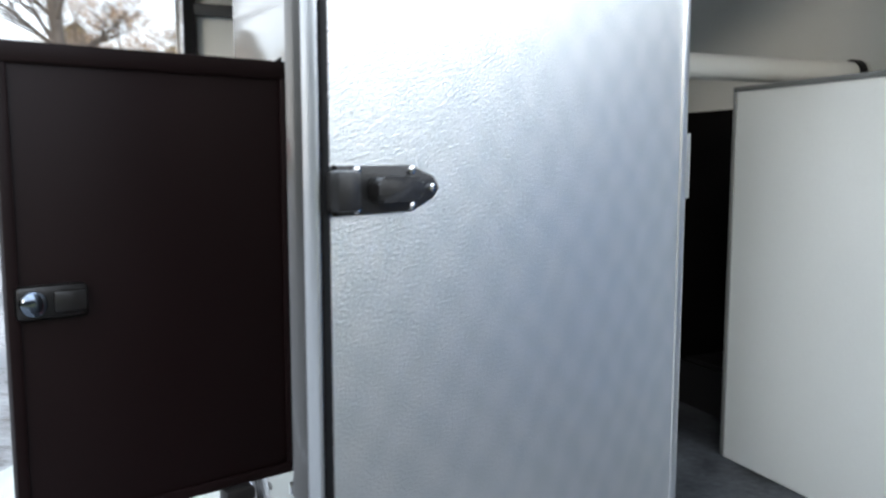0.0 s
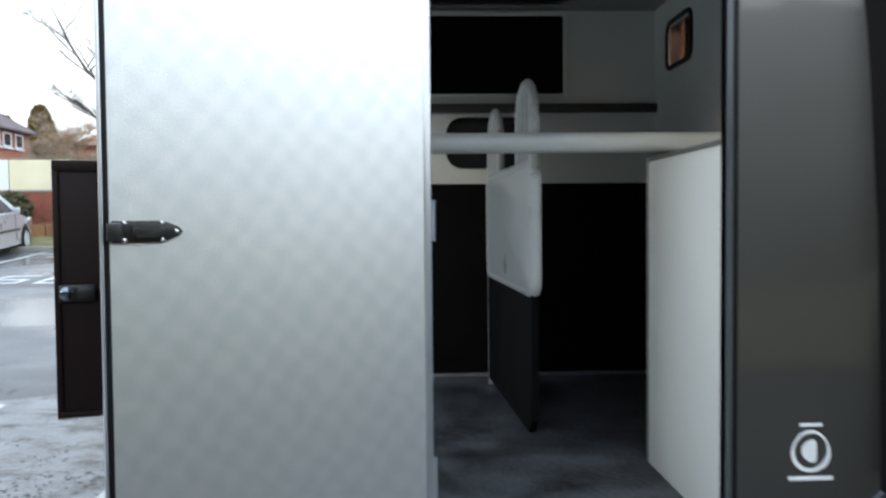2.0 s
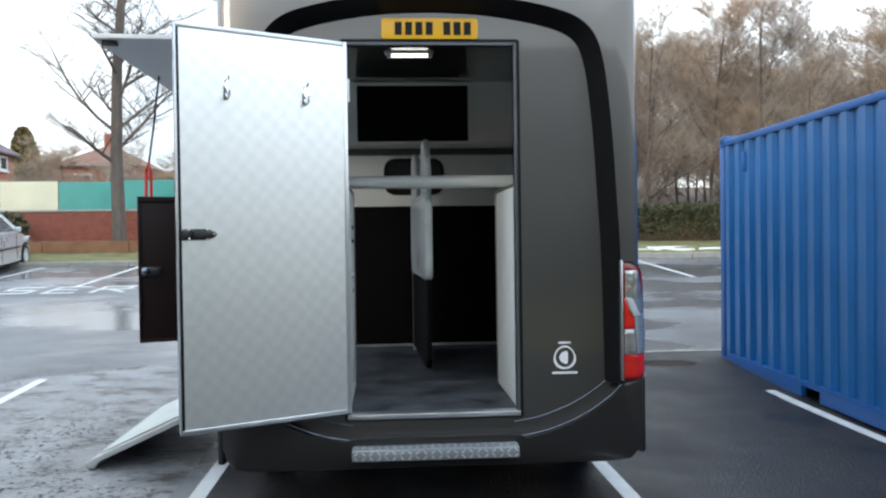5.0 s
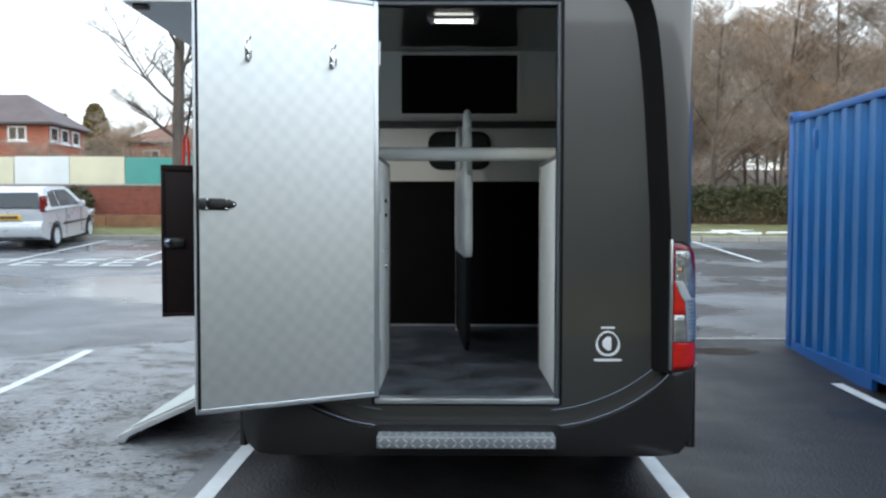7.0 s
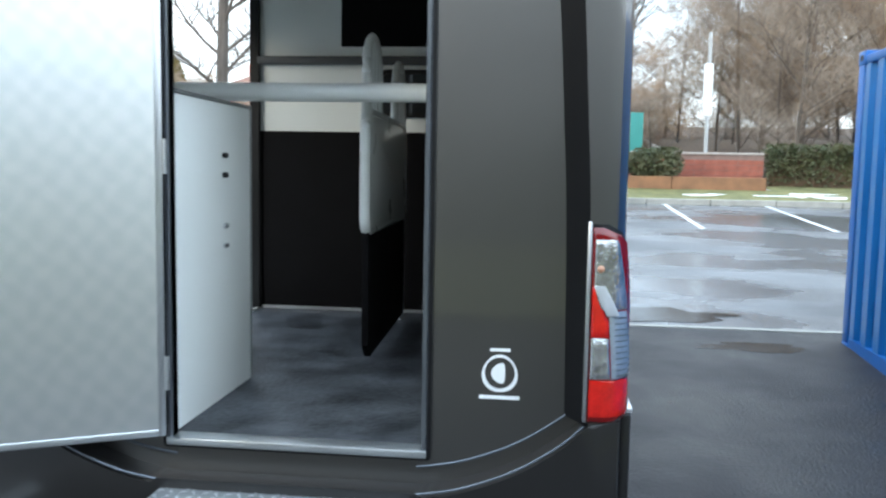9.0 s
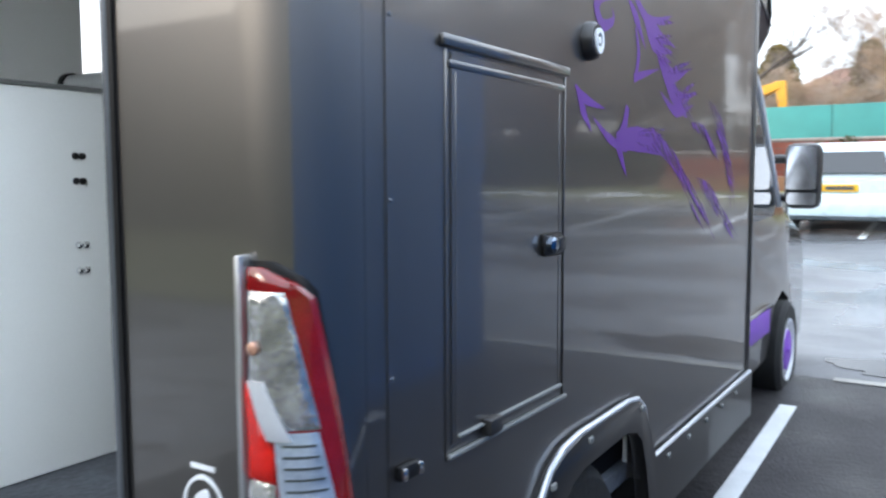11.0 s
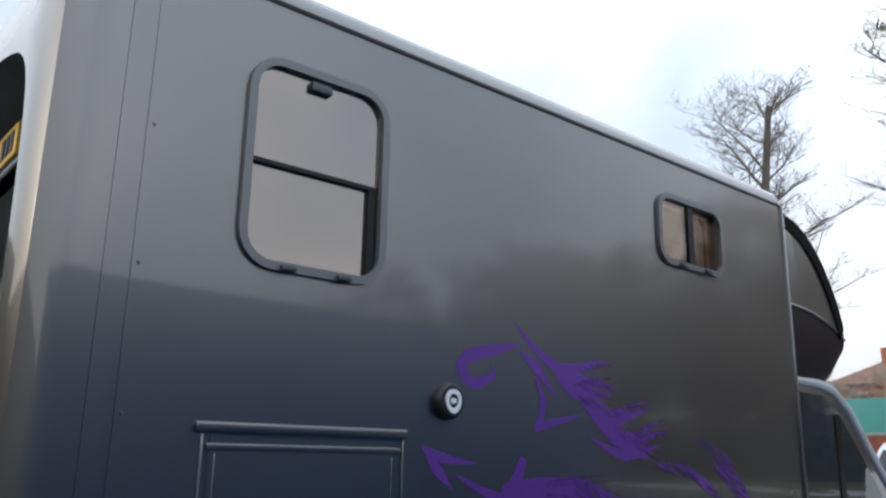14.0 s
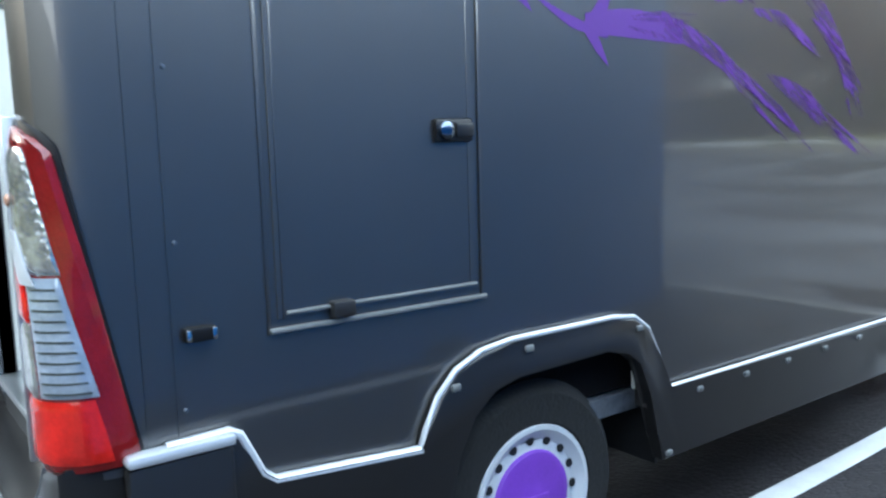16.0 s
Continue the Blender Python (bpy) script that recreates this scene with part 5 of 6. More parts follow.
def pod_underside():
    """The belly of the pod, tucked in under its crease on both sides."""
    bm = bmesh.new()
    rows = []
    for a, b in zip(POD_CREASE, POD_FOOT):
        half_row = []
        for k in range(7):
            v = k / 6
            q = a.lerp(b, math.sin(v * math.pi / 2))
            half_row.append((1.055 - 0.10 * (1 - math.cos(v * math.pi / 2)), q.x, q.y - 0.004))
        rows.append([bm.verts.new(c) for c in half_row] + [bm.verts.new((-x, y, z)) for x, y, z in half_row[::-1]])
    for u, v in zip(rows, rows[1:]):
        for k in range(len(u) - 1):
            bm.faces.new((u[k], u[k + 1], v[k + 1], v[k]))
    bm.faces.new(rows[0])
    return bm


part("pod_underside", pod_underside(), BELLYSHADE, HB, "belly of the pod with its shade painted dark")
for sx in (-1, 1):
    shrunk = [Vector((p.x - 0.045, p.y - 0.055)) if k else Vector((FRONT, p.y - 0.06)) for k, p in enumerate(POD_CREST)]
    a, b = sorted((sx * 1.058, sx * 1.068))
    part("pod_visor_band", prism(bmesh.new(), [(max(FRONT, p.x), p.y) for p in POD_CREST[:-2] + shrunk[:-2][::-1]], "x", a, b, 0.002), BLACKLINE, HB, "matt black band along the pod's edge")
    part("pod_crease_bead", tube(bmesh.new(), [(sx * 1.058, p.x, p.y) for p in POD_CREASE], 0.007, 6), PAINT, HB)
    part("roof_drip", tube(bmesh.new(), [(sx * 0.972, y, z) for y, z in ((3.10, 2.115), (3.60, 2.105), (3.76, 2.08), (3.92, 1.99), (4.60, 1.32))], 0.028, 10), BEAD, HB, "pale gutter along the cab roof")
cabp = [(FRONT, 0.32), (4.38, 0.32), (4.42, 0.5), (4.56, 0.7), (4.82, 0.78), (5.08, 0.7), (5.2, 0.5), (5.24, 0.30), (5.62, 0.30), (5.70, 0.62), (5.66, 0.95), (5.50, 1.12), (4.78, 1.28), (4.62, 1.32), (3.92, 2.02), (3.72, 2.12), (FRONT, 2.13)]
part("cab_body", prism(bmesh.new(), cabp, "x", -0.98, 0.98, 0.04), PAINT, HB, "grey van cab")
for sx in (-1, 1):
    a, b = sorted((sx * 0.978, sx * 0.986))
    part("cab_window", prism(bmesh.new(), [(3.15, 1.30), (3.16, 1.99), (3.22, 2.055), (3.64, 2.045), (3.80, 1.97), (4.46, 1.32), (4.42, 1.26), (3.22, 1.22)], "x", a, b), CARGLASS, HB, "cab side window")
    a, b = sorted((sx * 0.984, sx * 0.992))
    part("window_pillar", B(a, b, 3.74, 3.79, 1.26, 1.96), GASKET, HB)
    hd = part("cab_handle", B(*sorted((sx * 0.98, sx * 1.01))  , 3.24, 3.40, 1.10, 1.135, bev=0.012), BLACKPLASTIC, HB)
    part("handle_cap", B(*sorted((sx * 0.985, sx * 1.015)), 3.24, 3.285, 1.06, 1.095, bev=0.01), CHROME, hd)
    mr = part("door_mirror", B(*sorted((sx * 1.01, sx * 1.23)), 4.57, 4.69, 1.30, 1.72, bev=0.05), BLACKPLASTIC, HB, "large black door mirror")
    for zc, h in ((1.56, 0.14), (1.365, 0.04)):
        gl = part("mirror_glass", prism(bmesh.new(), rrect(-0.0875, 0.0875, -h, h, 0.02), "y", -0.005, 0.005), CHROME, mr)
        gl.matrix_basis = pose(sx * 1.122, 4.570 - h * 0.2, zc, -11, 0, 0)
    for z in (1.37, 1.62):
        part("mirror_arm", tube(bmesh.new(), [(sx * 0.93, 4.70, z), (sx * 1.03, 4.64, z)], 0.03, 10), BLACKPLASTIC, mr)
    dm = part("door_moulding", B(*sorted((sx * 0.975, sx * 1.0)), 3.12, 4.34, 0.53, 0.685, bev=0.008), PURPLECAP, HB, "purple door moulding with a bright top edge")
    part("bright_edge", B(*sorted((sx * 0.976, sx * 1.006)), 3.12, 4.34, 0.686, 0.712, bev=0.006), CHROME, dm)
    part("door_gap", B(*sorted((sx * 0.990, sx * 1.003)), 3.50, 3.512, 0.535, 0.683), GASKET, dm)
    part("door_gap", B(*sorted((sx * 0.980, sx * 0.983)), 3.14, 3.152, 0.45, 2.06), GASKET, HB)
part("windscreen", prism(bmesh.new(), [(4.60, 1.36), (3.94, 2.02), (3.95, 2.03), (4.62, 1.37)], "x", -0.85, 0.85), CARGLASS, HB)

# ---- blue shipping container ----
def container():
    e = thing("shipping_container", "blue corrugated steel shipping container on wet asphalt", "container", (3.53, 4.66, 0), rz=-92.2)
    L, H, D = 6.06, 2.59, 2.44
    # local x runs along the long side, +y into the box
    z0, z1 = 0.16, H - 0.11
    bm = bmesh.new()
    pitch, n = 0.278, 20
    pts = []
    x = 0.14
    for k in range(n + 1):
        pts += [(x, 0.010), (x + 0.104, 0.010), (x + 0.139, 0.050), (x + 0.243, 0.050)]
        x += pitch
    rows = [[bm.verts.new((p[0], p[1], z)) for p in pts if p[0] < L - 0.12] for z in (z0, z1)]
    for k in range(len(rows[0]) - 1):
        bm.faces.new((rows[0][k], rows[0][k + 1], rows[1][k + 1], rows[1][k]))
    side = part("corrugated_side", bm, BLUE, e)
    for y in (0.0, D - 0.1):
        for x in (0.0, L - 0.12):
            part("corner_post", B(x, x + 0.12, y, y + 0.1, 0.11, H - 0.1, bev=0.008), BLUETRIM, e)
            for z in (0.0, H - 0.115):
                c = part("corner_casting", B(x - 0.005, x + 0.165, y - 0.006, y + 0.145, z, z + 0.118, bev=0.01), BLUETRIM, e)
                part("casting_hole", prism(bmesh.new(), rrect(x + 0.045, x + 0.115, z + 0.035, z + 0.085, 0.024), "y", y - 0.0085, y - 0.004), STEEL, c)
        part("top_rail", B(0.12, L - 0.12, y + 0.0, y + 0.06, H - 0.11, H - 0.04, bev=0.01), BLUETRIM, e)
        part("bottom_rail", holed(bmesh.new(), "y", y + 0.0, y + 0.05, 0.16, L - 0.16, 0.03, 0.17, [(1.95, 2.30, 0.03, 0.13), (3.75, 4.10, 0.03, 0.13)]), BLUETRIM, e)
    part("roof_sheet", B(0.1, L - 0.1, 0.03, D - 0.03, H - 0.07, H - 0.045), BLUETRIM, e)
    part("end_wall", B(0.02, 0.05, 0.1, D - 0.1, 0.1, H - 0.1), BLUE, e)
    part("end_wall", B(L - 0.05, L - 0.02, 0.1, D - 0.1, 0.1, H - 0.1), BLUE, e)
    part("back_wall", B(0.12, L - 0.12, D - 0.05, D - 0.02, 0.16, H - 0.1), BLUE, e)
    part("box_base", B(0.1, L - 0.1, 0.06, D - 0.06, 0.14, 0.17), STEEL, e)
    v = part("vent_cover", B(0.66, 0.72, -0.012, 0.02, 2.16, 2.36, bev=0.01), BLUETRIM, e)
    return e


container()

# ---- parked cars ----
def car(name, label, paint, x, y, L, Wd, H, rz=0):
    e = thing(name, label, "car", (x, y, 0), "parked cars", rz=rz)
    s = L / 3.92
    hw = Wd / 2
    low = [(0.05, 0.30), (0.0, 0.48), (0.03, 0.60), (0.10, 0.66), (0.10, 0.86), (0.2, 0.93), (1.6, 0.93), (2.75, 0.90), (3.1, 0.86), (3.62, 0.74), (3.85, 0.58), (3.92, 0.42), (3.86, 0.24), (3.62, 0.20), (3.58, 0.42), (3.42, 0.58), (3.2, 0.64), (2.98, 0.58), (2.84, 0.42), (2.80, 0.19), (1.10, 0.19), (1.06, 0.42), (0.92, 0.58), (0.70, 0.64), (0.48, 0.58), (0.34, 0.42), (0.30, 0.22)]
    low = [(a * s, b * H / 1.43) for a, b in low]
    k = H / 1.43
    bm, rows = bmesh.new(), []
    for g, p in ((-1, 0.030), (-0.985, 0.010), (-0.93, 0.0), (-0.6, -0.006), (0.6, -0.006), (0.93, 0.0), (0.985, 0.010), (1, 0.030)):
        row = []
        for a, b in low:
            u = (a - 1.96 * s) / (1.96 * s)
            hx = g * hw * (1 - 0.13 * abs(u) ** 5 - 0.05 * max(0, b / k - 0.6) / 0.33)
            row.append(bm.verts.new((hx, a + (1.96 * s - a) * p, b + (0.55 * k - b) * p * 0.6)))
        rows.append(row)
    for u, v in zip(rows, rows[1:]):
        for i in range(len(low)):
            j = (i + 1) % len(low)
            bm.faces.new((u[i], u[j], v[j], v[i]))
    bm.faces.new(rows[0][::-1])
    bm.faces.new(rows[-1])
    part("body", bm, paint, e)
    top = [(0.14, 0.90), (0.36, 1.30), (0.50, 1.40), (1.0, 1.43), (1.9, 1.41), (2.15, 1.34), (2.95, 0.90)]
    top = [(a * s, b * k) for a, b in top]
    bm = bmesh.new()
    rows = []
    for f in (-1, 1):
        rows.append([bm.verts.new((f * (hw - 0.03 - 0.19 * max(0, (b / k - 0.90)) / 0.53), a, b)) for a, b in top])
    for i in range(len(top) - 1):
        bm.faces.new((rows[0][i], rows[0][i + 1], rows[1][i + 1], rows[1][i]))
    bm.faces.new(rows[0])
    bm.faces.new(rows[1][::-1])
    bm.faces.new((rows[0][0], rows[0][-1], rows[1][-1], rows[1][0]))
    bmesh.ops.bevel(bm, geom=[ed for ed in bm.edges if ed.calc_face_angle(0) > 0.5], offset=0.06, segments=3, affect="EDGES")
    part("cabin", bm, paint, e)
    def wx(b):
        return hw - 0.03 - 0.19 * max(0, (b / k - 0.90)) / 0.53
    def pane(pts, f, nm="side_glass"):
        bm = bmesh.new()
        lo = [bm.verts.new((f * (wx(b * k) - 0.01), a * s, b * k)) for a, b in pts]
        hi = [bm.verts.new((f * (wx(b * k) + 0.008), a * s, b * k)) for a, b in pts]
        bm.faces.new(lo)
        bm.faces.new(hi)
        for i in range(len(pts)):
            j = (i + 1) % len(pts)
            bm.faces.new((lo[i], lo[j], hi[j], hi[i]))
        part(nm, bm, CARGLASS, e)
    for f in (-1, 1):
        pane([(0.50, 0.97), (0.62, 1.30), (1.02, 1.34), (1.02, 0.96)], f)
        pane([(1.10, 0.96), (1.10, 1.345), (1.82, 1.335), (1.98, 1.28), (2.45, 1.0), (2.42, 0.95)], f)
        part("tail_light", B(*sorted((f * (hw - 0.17), f * (hw - 0.06))), 0.10 * s, 0.36 * s, 0.86 * k, 1.24 * k, bev=0.035), REDLENS, e)
        part("headlight", B(*sorted((f * (hw - 0.30), f * (hw - 0.01))), 3.5 * s, 3.76 * s, 0.60 * k, 0.76 * k, bev=0.04), CLEARLENS, e)
        part("mirror", B(*sorted((f * (hw - 0.02), f * (hw + 0.14))), 2.32 * s, 2.44 * s, 0.93 * k, 1.05 * k, bev=0.03), paint, e)
        part("door_moulding", B(*sorted((f * (hw - 0.005), f * (hw + 0.012))), 1.15 * s, 2.75 * s, 0.52 * k, 0.57 * k, bev=0.005), GREYPLASTIC, e)
        part("door_gap", B(*sorted((f * (hw - 0.003), f * (hw + 0.003))), 1.36 * s, 1.372 * s, 0.26 * k, 0.92 * k), GASKET, e)
        part("door_gap", B(*sorted((f * (hw - 0.003), f * (hw + 0.003))), 2.48 * s, 2.492 * s, 0.26 * k, 0.90 * k), GASKET, e)
        part("door_pull", B(*sorted((f * (hw - 0.003), f * (hw + 0.02))), 1.42 * s, 1.58 * s, 0.80 * k, 0.83 * k, bev=0.008), paint, e)
        for wy in (0.70, 3.20):
            wheel(e, f * (hw - 0.09), wy * s, 0.295, 0.295, 0.18, f, RIM)
    bm = bmesh.new()
    q = [(-hw + 0.16, 0.13, 0.97), (hw - 0.16, 0.13, 0.97), (hw - 0.26, 0.335, 1.29), (-hw + 0.26, 0.335, 1.29)]
    lo = [bm.verts.new((a, b * s, c * k)) for a, b, c in q]
    hi = [bm.verts.new((a, b * s - 0.03, c * k + 0.012)) for a, b, c in q]
    bm.faces.new(lo)
    bm.faces.new(hi)
    for i in range(4):
        bm.faces.new((lo[i], lo[(i + 1) % 4], hi[(i + 1) % 4], hi[i]))
    part("rear_screen", bm, CARGLASS, e)
    part("rear_bumper", B(-hw + 0.10, hw - 0.10, -0.03, 0.14 * s, 0.30 * k, 0.58 * k, bev=0.05), paint, e)
    pl = part("number_plate", B(-0.26, 0.26, 0.055 * s, 0.105 * s, 0.69 * k, 0.80 * k, bev=0.004), YELLOW, e)
    part("plate_bar", B(-0.2, 0.2, 0.052 * s, 0.06 * s, 0.715 * k, 0.775 * k), GREYPLASTIC, pl)
    part("floor_pan", B(-hw + 0.08, hw - 0.08, 0.3 * s, 3.6 * s, 0.2, 0.4), STEEL, e)
    # stand it on the slope
    a = math.atan((gz(y + 3.2 * s) - gz(y + 0.7 * s)) / (2.5 * s))
    e.matrix_basis = Matrix.Translation((x, y, gz(y + 0.7 * s) - 0.7 * s * math.sin(a))) @ Matrix.Rotation(a, 4, "X") @ Matrix.Rotation(radians(rz), 4, "Z")
    return e


car("hatchback", "silver hatchback parked in a marked bay", SILVER, -10.22, 14.5, 3.92, 1.68, 1.46, rz=7.0)
car("hatchback", "dark indigo hatchback parked in a marked bay", PURPLEPAINT, -12.75, 15.0, 3.9, 1.68, 1.45)
car("hatchback", "silver grey hatchback parked in a marked bay", SILVER, -2.15, 13.2, 3.9, 1.68, 1.45)
car("small_car", "pale blue small car parked in a marked bay", PALEBLUE, 0.35, 12.9, 3.65, 1.68, 1.42)

# ---- hoarding, houses, excavator ----
def hoarding(x0, x1, y, z0, z1):
    kinds = [PALEBOARD, UPVC, PALEBOARD, CREAM, PALEBOARD, CREAM, CREAM, TEAL, TEAL, TEAL]
    x, k = x0, 0
    e = thing("site_hoarding", "painted plywood site hoarding in white cream and teal", "fence", kind="structure")
    while x < x1:
        w = 2.4
        m = TEAL if x > -14.3 else kinds[k % 7]
        part("board", B(x, x + w - 0.03, y, y + 0.05, z0, z1 + 0.12 * noise.noise((k * 3.1, 0, 0)), bev=0.01), m, e)
        part("fence_post", B(x - 0.05, x + 0.05, y + 0.05, y + 0.15, z0, z1), GREYPLASTIC, e)
        x += w
        k += 1


hoarding(-45.3, 4.5, 31.0, 1.1, 4.05)


def house(x0, x1, y0, y1, z0, ze, zr, roof, label, windows, chimney=True):
    e = thing("house", label, "house")
    part("wall", B(x0, x1, y0, y1, z0, ze), HOUSEBRICK, e)
    bm = bmesh.new()
    o = 0.45
    inset = min((y1 - y0), (x1 - x0)) / 2
    base = [(x0 - o, y0 - o), (x1 + o, y0 - o), (x1 + o, y1 + o), (x0 - o, y1 + o)]
    lo = [bm.verts.new((a, b, ze - 0.12)) for a, b in base]
    l2 = [bm.verts.new((a, b, ze)) for a, b in base]
    ym = (y0 + y1) / 2
    r0, r1 = bm.verts.new((x0 + inset, ym, zr)), bm.verts.new((x1 - inset, ym, zr))
    bm.faces.new(lo)
    for i in range(4):
        bm.faces.new((lo[i], lo[(i + 1) % 4], l2[(i + 1) % 4], l2[i]))
    bm.faces.new((l2[0], l2[1], r1, r0))
    bm.faces.new((l2[1], l2[2], r1))
    bm.faces.new((l2[2], l2[3], r0, r1))
    bm.faces.new((l2[3], l2[0], r0))
    rf = part("roof", bm, roof, e)
    if chimney:
        part("chimney", B(x0 + inset - 0.5, x0 + inset + 0.5, ym - 0.4, ym + 0.4, zr - 1.4, zr + 1.0), HOUSEBRICK, rf)
    part("gutter", B(x0 - o - 0.05, x1 + o + 0.05, y0 - o - 0.1, y0 - o, ze - 0.16, ze - 0.02), GREYPLASTIC, e)
    for face, u, z, w, h in windows:
        wd = new("window")
        wd.parent = e
        if face == "f":
            part("frame", ring(bmesh.new(), rrect(u - w / 2, u + w / 2, z, z + h, 0.02, 1), rrect(u - w / 2 + 0.12, u + w / 2 - 0.12, z + 0.12, z + h - 0.12, 0.02, 1), "y", y0 - 0.06, y0 + 0.02), UPVC, wd)
            part("mullion", B(u - 0.05, u + 0.05, y0 - 0.05, y0, z + 0.1, z + h - 0.1), UPVC, wd)
            part("pane", B(u - w / 2 + 0.1, u + w / 2 - 0.1, y0 - 0.03, y0 - 0.01, z + 0.1, z + h - 0.1), CARGLASS, wd)
            part("sill", B(u - w / 2 - 0.1, u + w / 2 + 0.1, y0 - 0.14, y0, z - 0.1, z), UPVC, wd)
        else:
            part("frame", ring(bmesh.new(), rrect(u - w / 2, u + w / 2, z, z + h, 0.02, 1), rrect(u - w / 2 + 0.12, u + w / 2 - 0.12, z + 0.12, z + h - 0.12, 0.02, 1), "x", x1 - 0.02, x1 + 0.06), UPVC, wd)
            part("pane", B(x1 + 0.01, x1 + 0.03, u - w / 2 + 0.1, u + w / 2 - 0.1, z + 0.1, z + h - 0.1), CARGLASS, wd)
            part("sill", B(x1, x1 + 0.14, u - w / 2 - 0.1, u + w / 2 + 0.1, z - 0.1, z), UPVC, wd)
    return e


house(-40.5, -26.3, 49, 54.4, 1.0, 7.6, 9.8, ROOFTILE, "red brick house with grey hipped roof and white windows",
      [("f", u, 6.4, 1.25, 0.98) for u in (-28.3, -30.2, -32.1, -34.6, -37.0)] + [("s", u, 6.4, 1.1, 0.98) for u in (49.8, 51.3, 52.9)], chimney=False)
house(-30.5, -23.0, 72, 80, 1.0, 8.4, 10.8, ROOFBROWN, "distant brown brick house behind garden trees", [("f", -25, 6.2, 1.6, 1.5), ("f", -28, 6.2, 1.6, 1.5)])
house(-22.0, -15.5, 76, 84, 1.0, 7.6, 10.0, ROOFBROWN, "distant brown brick house with white gable window", [("f", -20, 5.6, 1.8, 1.7), ("f", -17.2, 5.6, 1.6, 1.7)], chimney=False)
house(-14.0, -3.0, 82, 92, 1.0, 8.5, 12.0, ROOFBROWN, "distant red brick house beyond the fence", [("f", -11, 6, 1.8, 1.6), ("f", -6, 6, 1.8, 1.6)], chimney=False)

ex = thing("excavator", "yellow excavator arm beyond the site hoarding", "excavator", (-7.9, 40, 1.1))
part("tracks", B(-3.0, -0.4, -1.2, 1.2, 0, 0.9, bev=0.3), STEEL, ex)
part("house_body", B(-3.4, -0.6, -1.2, 1.2, 1.0, 2.3, bev=0.1), DIGGER, ex)
part("boom", prism(bmesh.new(), [(-1.0, 2.2), (-0.6, 2.1), (0.6, 3.9), (2.4, 4.5), (2.4, 4.9), (0.3, 4.4)], "y", -0.25, 0.25, 0.04), DIGGER, ex)
part("dipper", prism(bmesh.new(), [(2.1, 4.9), (2.6, 4.9), (2.75, 3.0), (2.45, 3.0)], "y", -0.2, 0.2, 0.04), DIGGER, ex)
part("bucket", prism(bmesh.new(), [(2.3, 3.0), (2.9, 3.0), (3.0, 2.5), (2.5, 2.2), (2.0, 2.6)], "y", -0.45, 0.45, 0.05), STEEL, ex)

# street sign on a post
sp = thing("sign_post", "pale sign panel on a grey post behind the wall", "sign", (5.75, 22.0, 1.08))
part("post", tube(bmesh.new(), [(0, 0, 0), (0, 0, 4.6)], 0.05, 10), POST, sp)
part("panel", B(-0.16, 0.1, -0.09, -0.05, 2.2, 3.7, bev=0.02), UPVC, sp)

# ---- vegetation ----
def limb_tree(rng, height, spread, trunk_r, levels=4, lean=0.0, first=0.3, fan=(9, 6, 6, 5), reach=(0.28, 0.42), lift=0.25):
    """A bare tree: returns meshes for trunk with limbs, and for twigs."""
    wood, twigs = bmesh.new(), bmesh.new()

    def grow(p, d, length, r, lv):
        pts, rs = [p.copy()], [r]
        n = 4 if lv < 2 else 3
        q = p.copy()
        dd = d.copy()
        for k in range(n):
            w = 0.035 if lv == 0 else 0.13
            dd = (dd + Vector((rng.gauss(0, w), rng.gauss(0, w), rng.gauss(0.05, 0.06)))).normalized()
            q = q + dd * length / n
            pts.append(q.copy())
            rs.append(max(0.004, r * (1 - 0.6 * (k + 1) / n)))
        tube(wood if lv < 3 else twigs, pts, rs, 7 if lv == 0 else (5 if lv < 3 else 3))
        if lv >= levels:
            return
        kids = fan[lv]
        for k in range(kids):
            f = first + (1 - first) * (k + rng.random()) / kids if lv == 0 else 0.25 + 0.75 * (k + rng.random()) / kids
            i = min(int(f * n), n - 1)
            b = pts[i].lerp(pts[i + 1], f * n - i)
            side = Vector((rng.gauss(0, 1), rng.gauss(0, 1), 0)).normalized()
            nd = (dd * 0.55 + side * spread + Vector((0, 0, lift))).normalized()
            grow(b, nd, length * (rng.uniform(*reach) if lv == 0 else rng.uniform(0.42, 0.62)) * (1.05 - 0.3 * f if lv == 0 else 0.95), rs[i] * (0.31 if lv == 0 else 0.5), lv + 1)
    grow(Vector((0, 0, 0)), Vector((lean, 0, 1)).normalized(), height, trunk_r, 0)
    return wood, twigs


def make_tree(seed, height, spread, r, label, twig_mat, levels=4, first=0.3, group="bare trees", fan=(9, 6, 6, 5), reach=(0.28, 0.42), lift=0.25):
    rng = random.Random(seed)
    wood, twigs = limb_tree(rng, height, spread, r, levels, 0.0, first, fan, reach, lift)
    e = thing("tree", label, "tree", group=group)
    part("trunk", wood, BARK, e)
    part("crown", twigs, twig_mat, e)
    return e


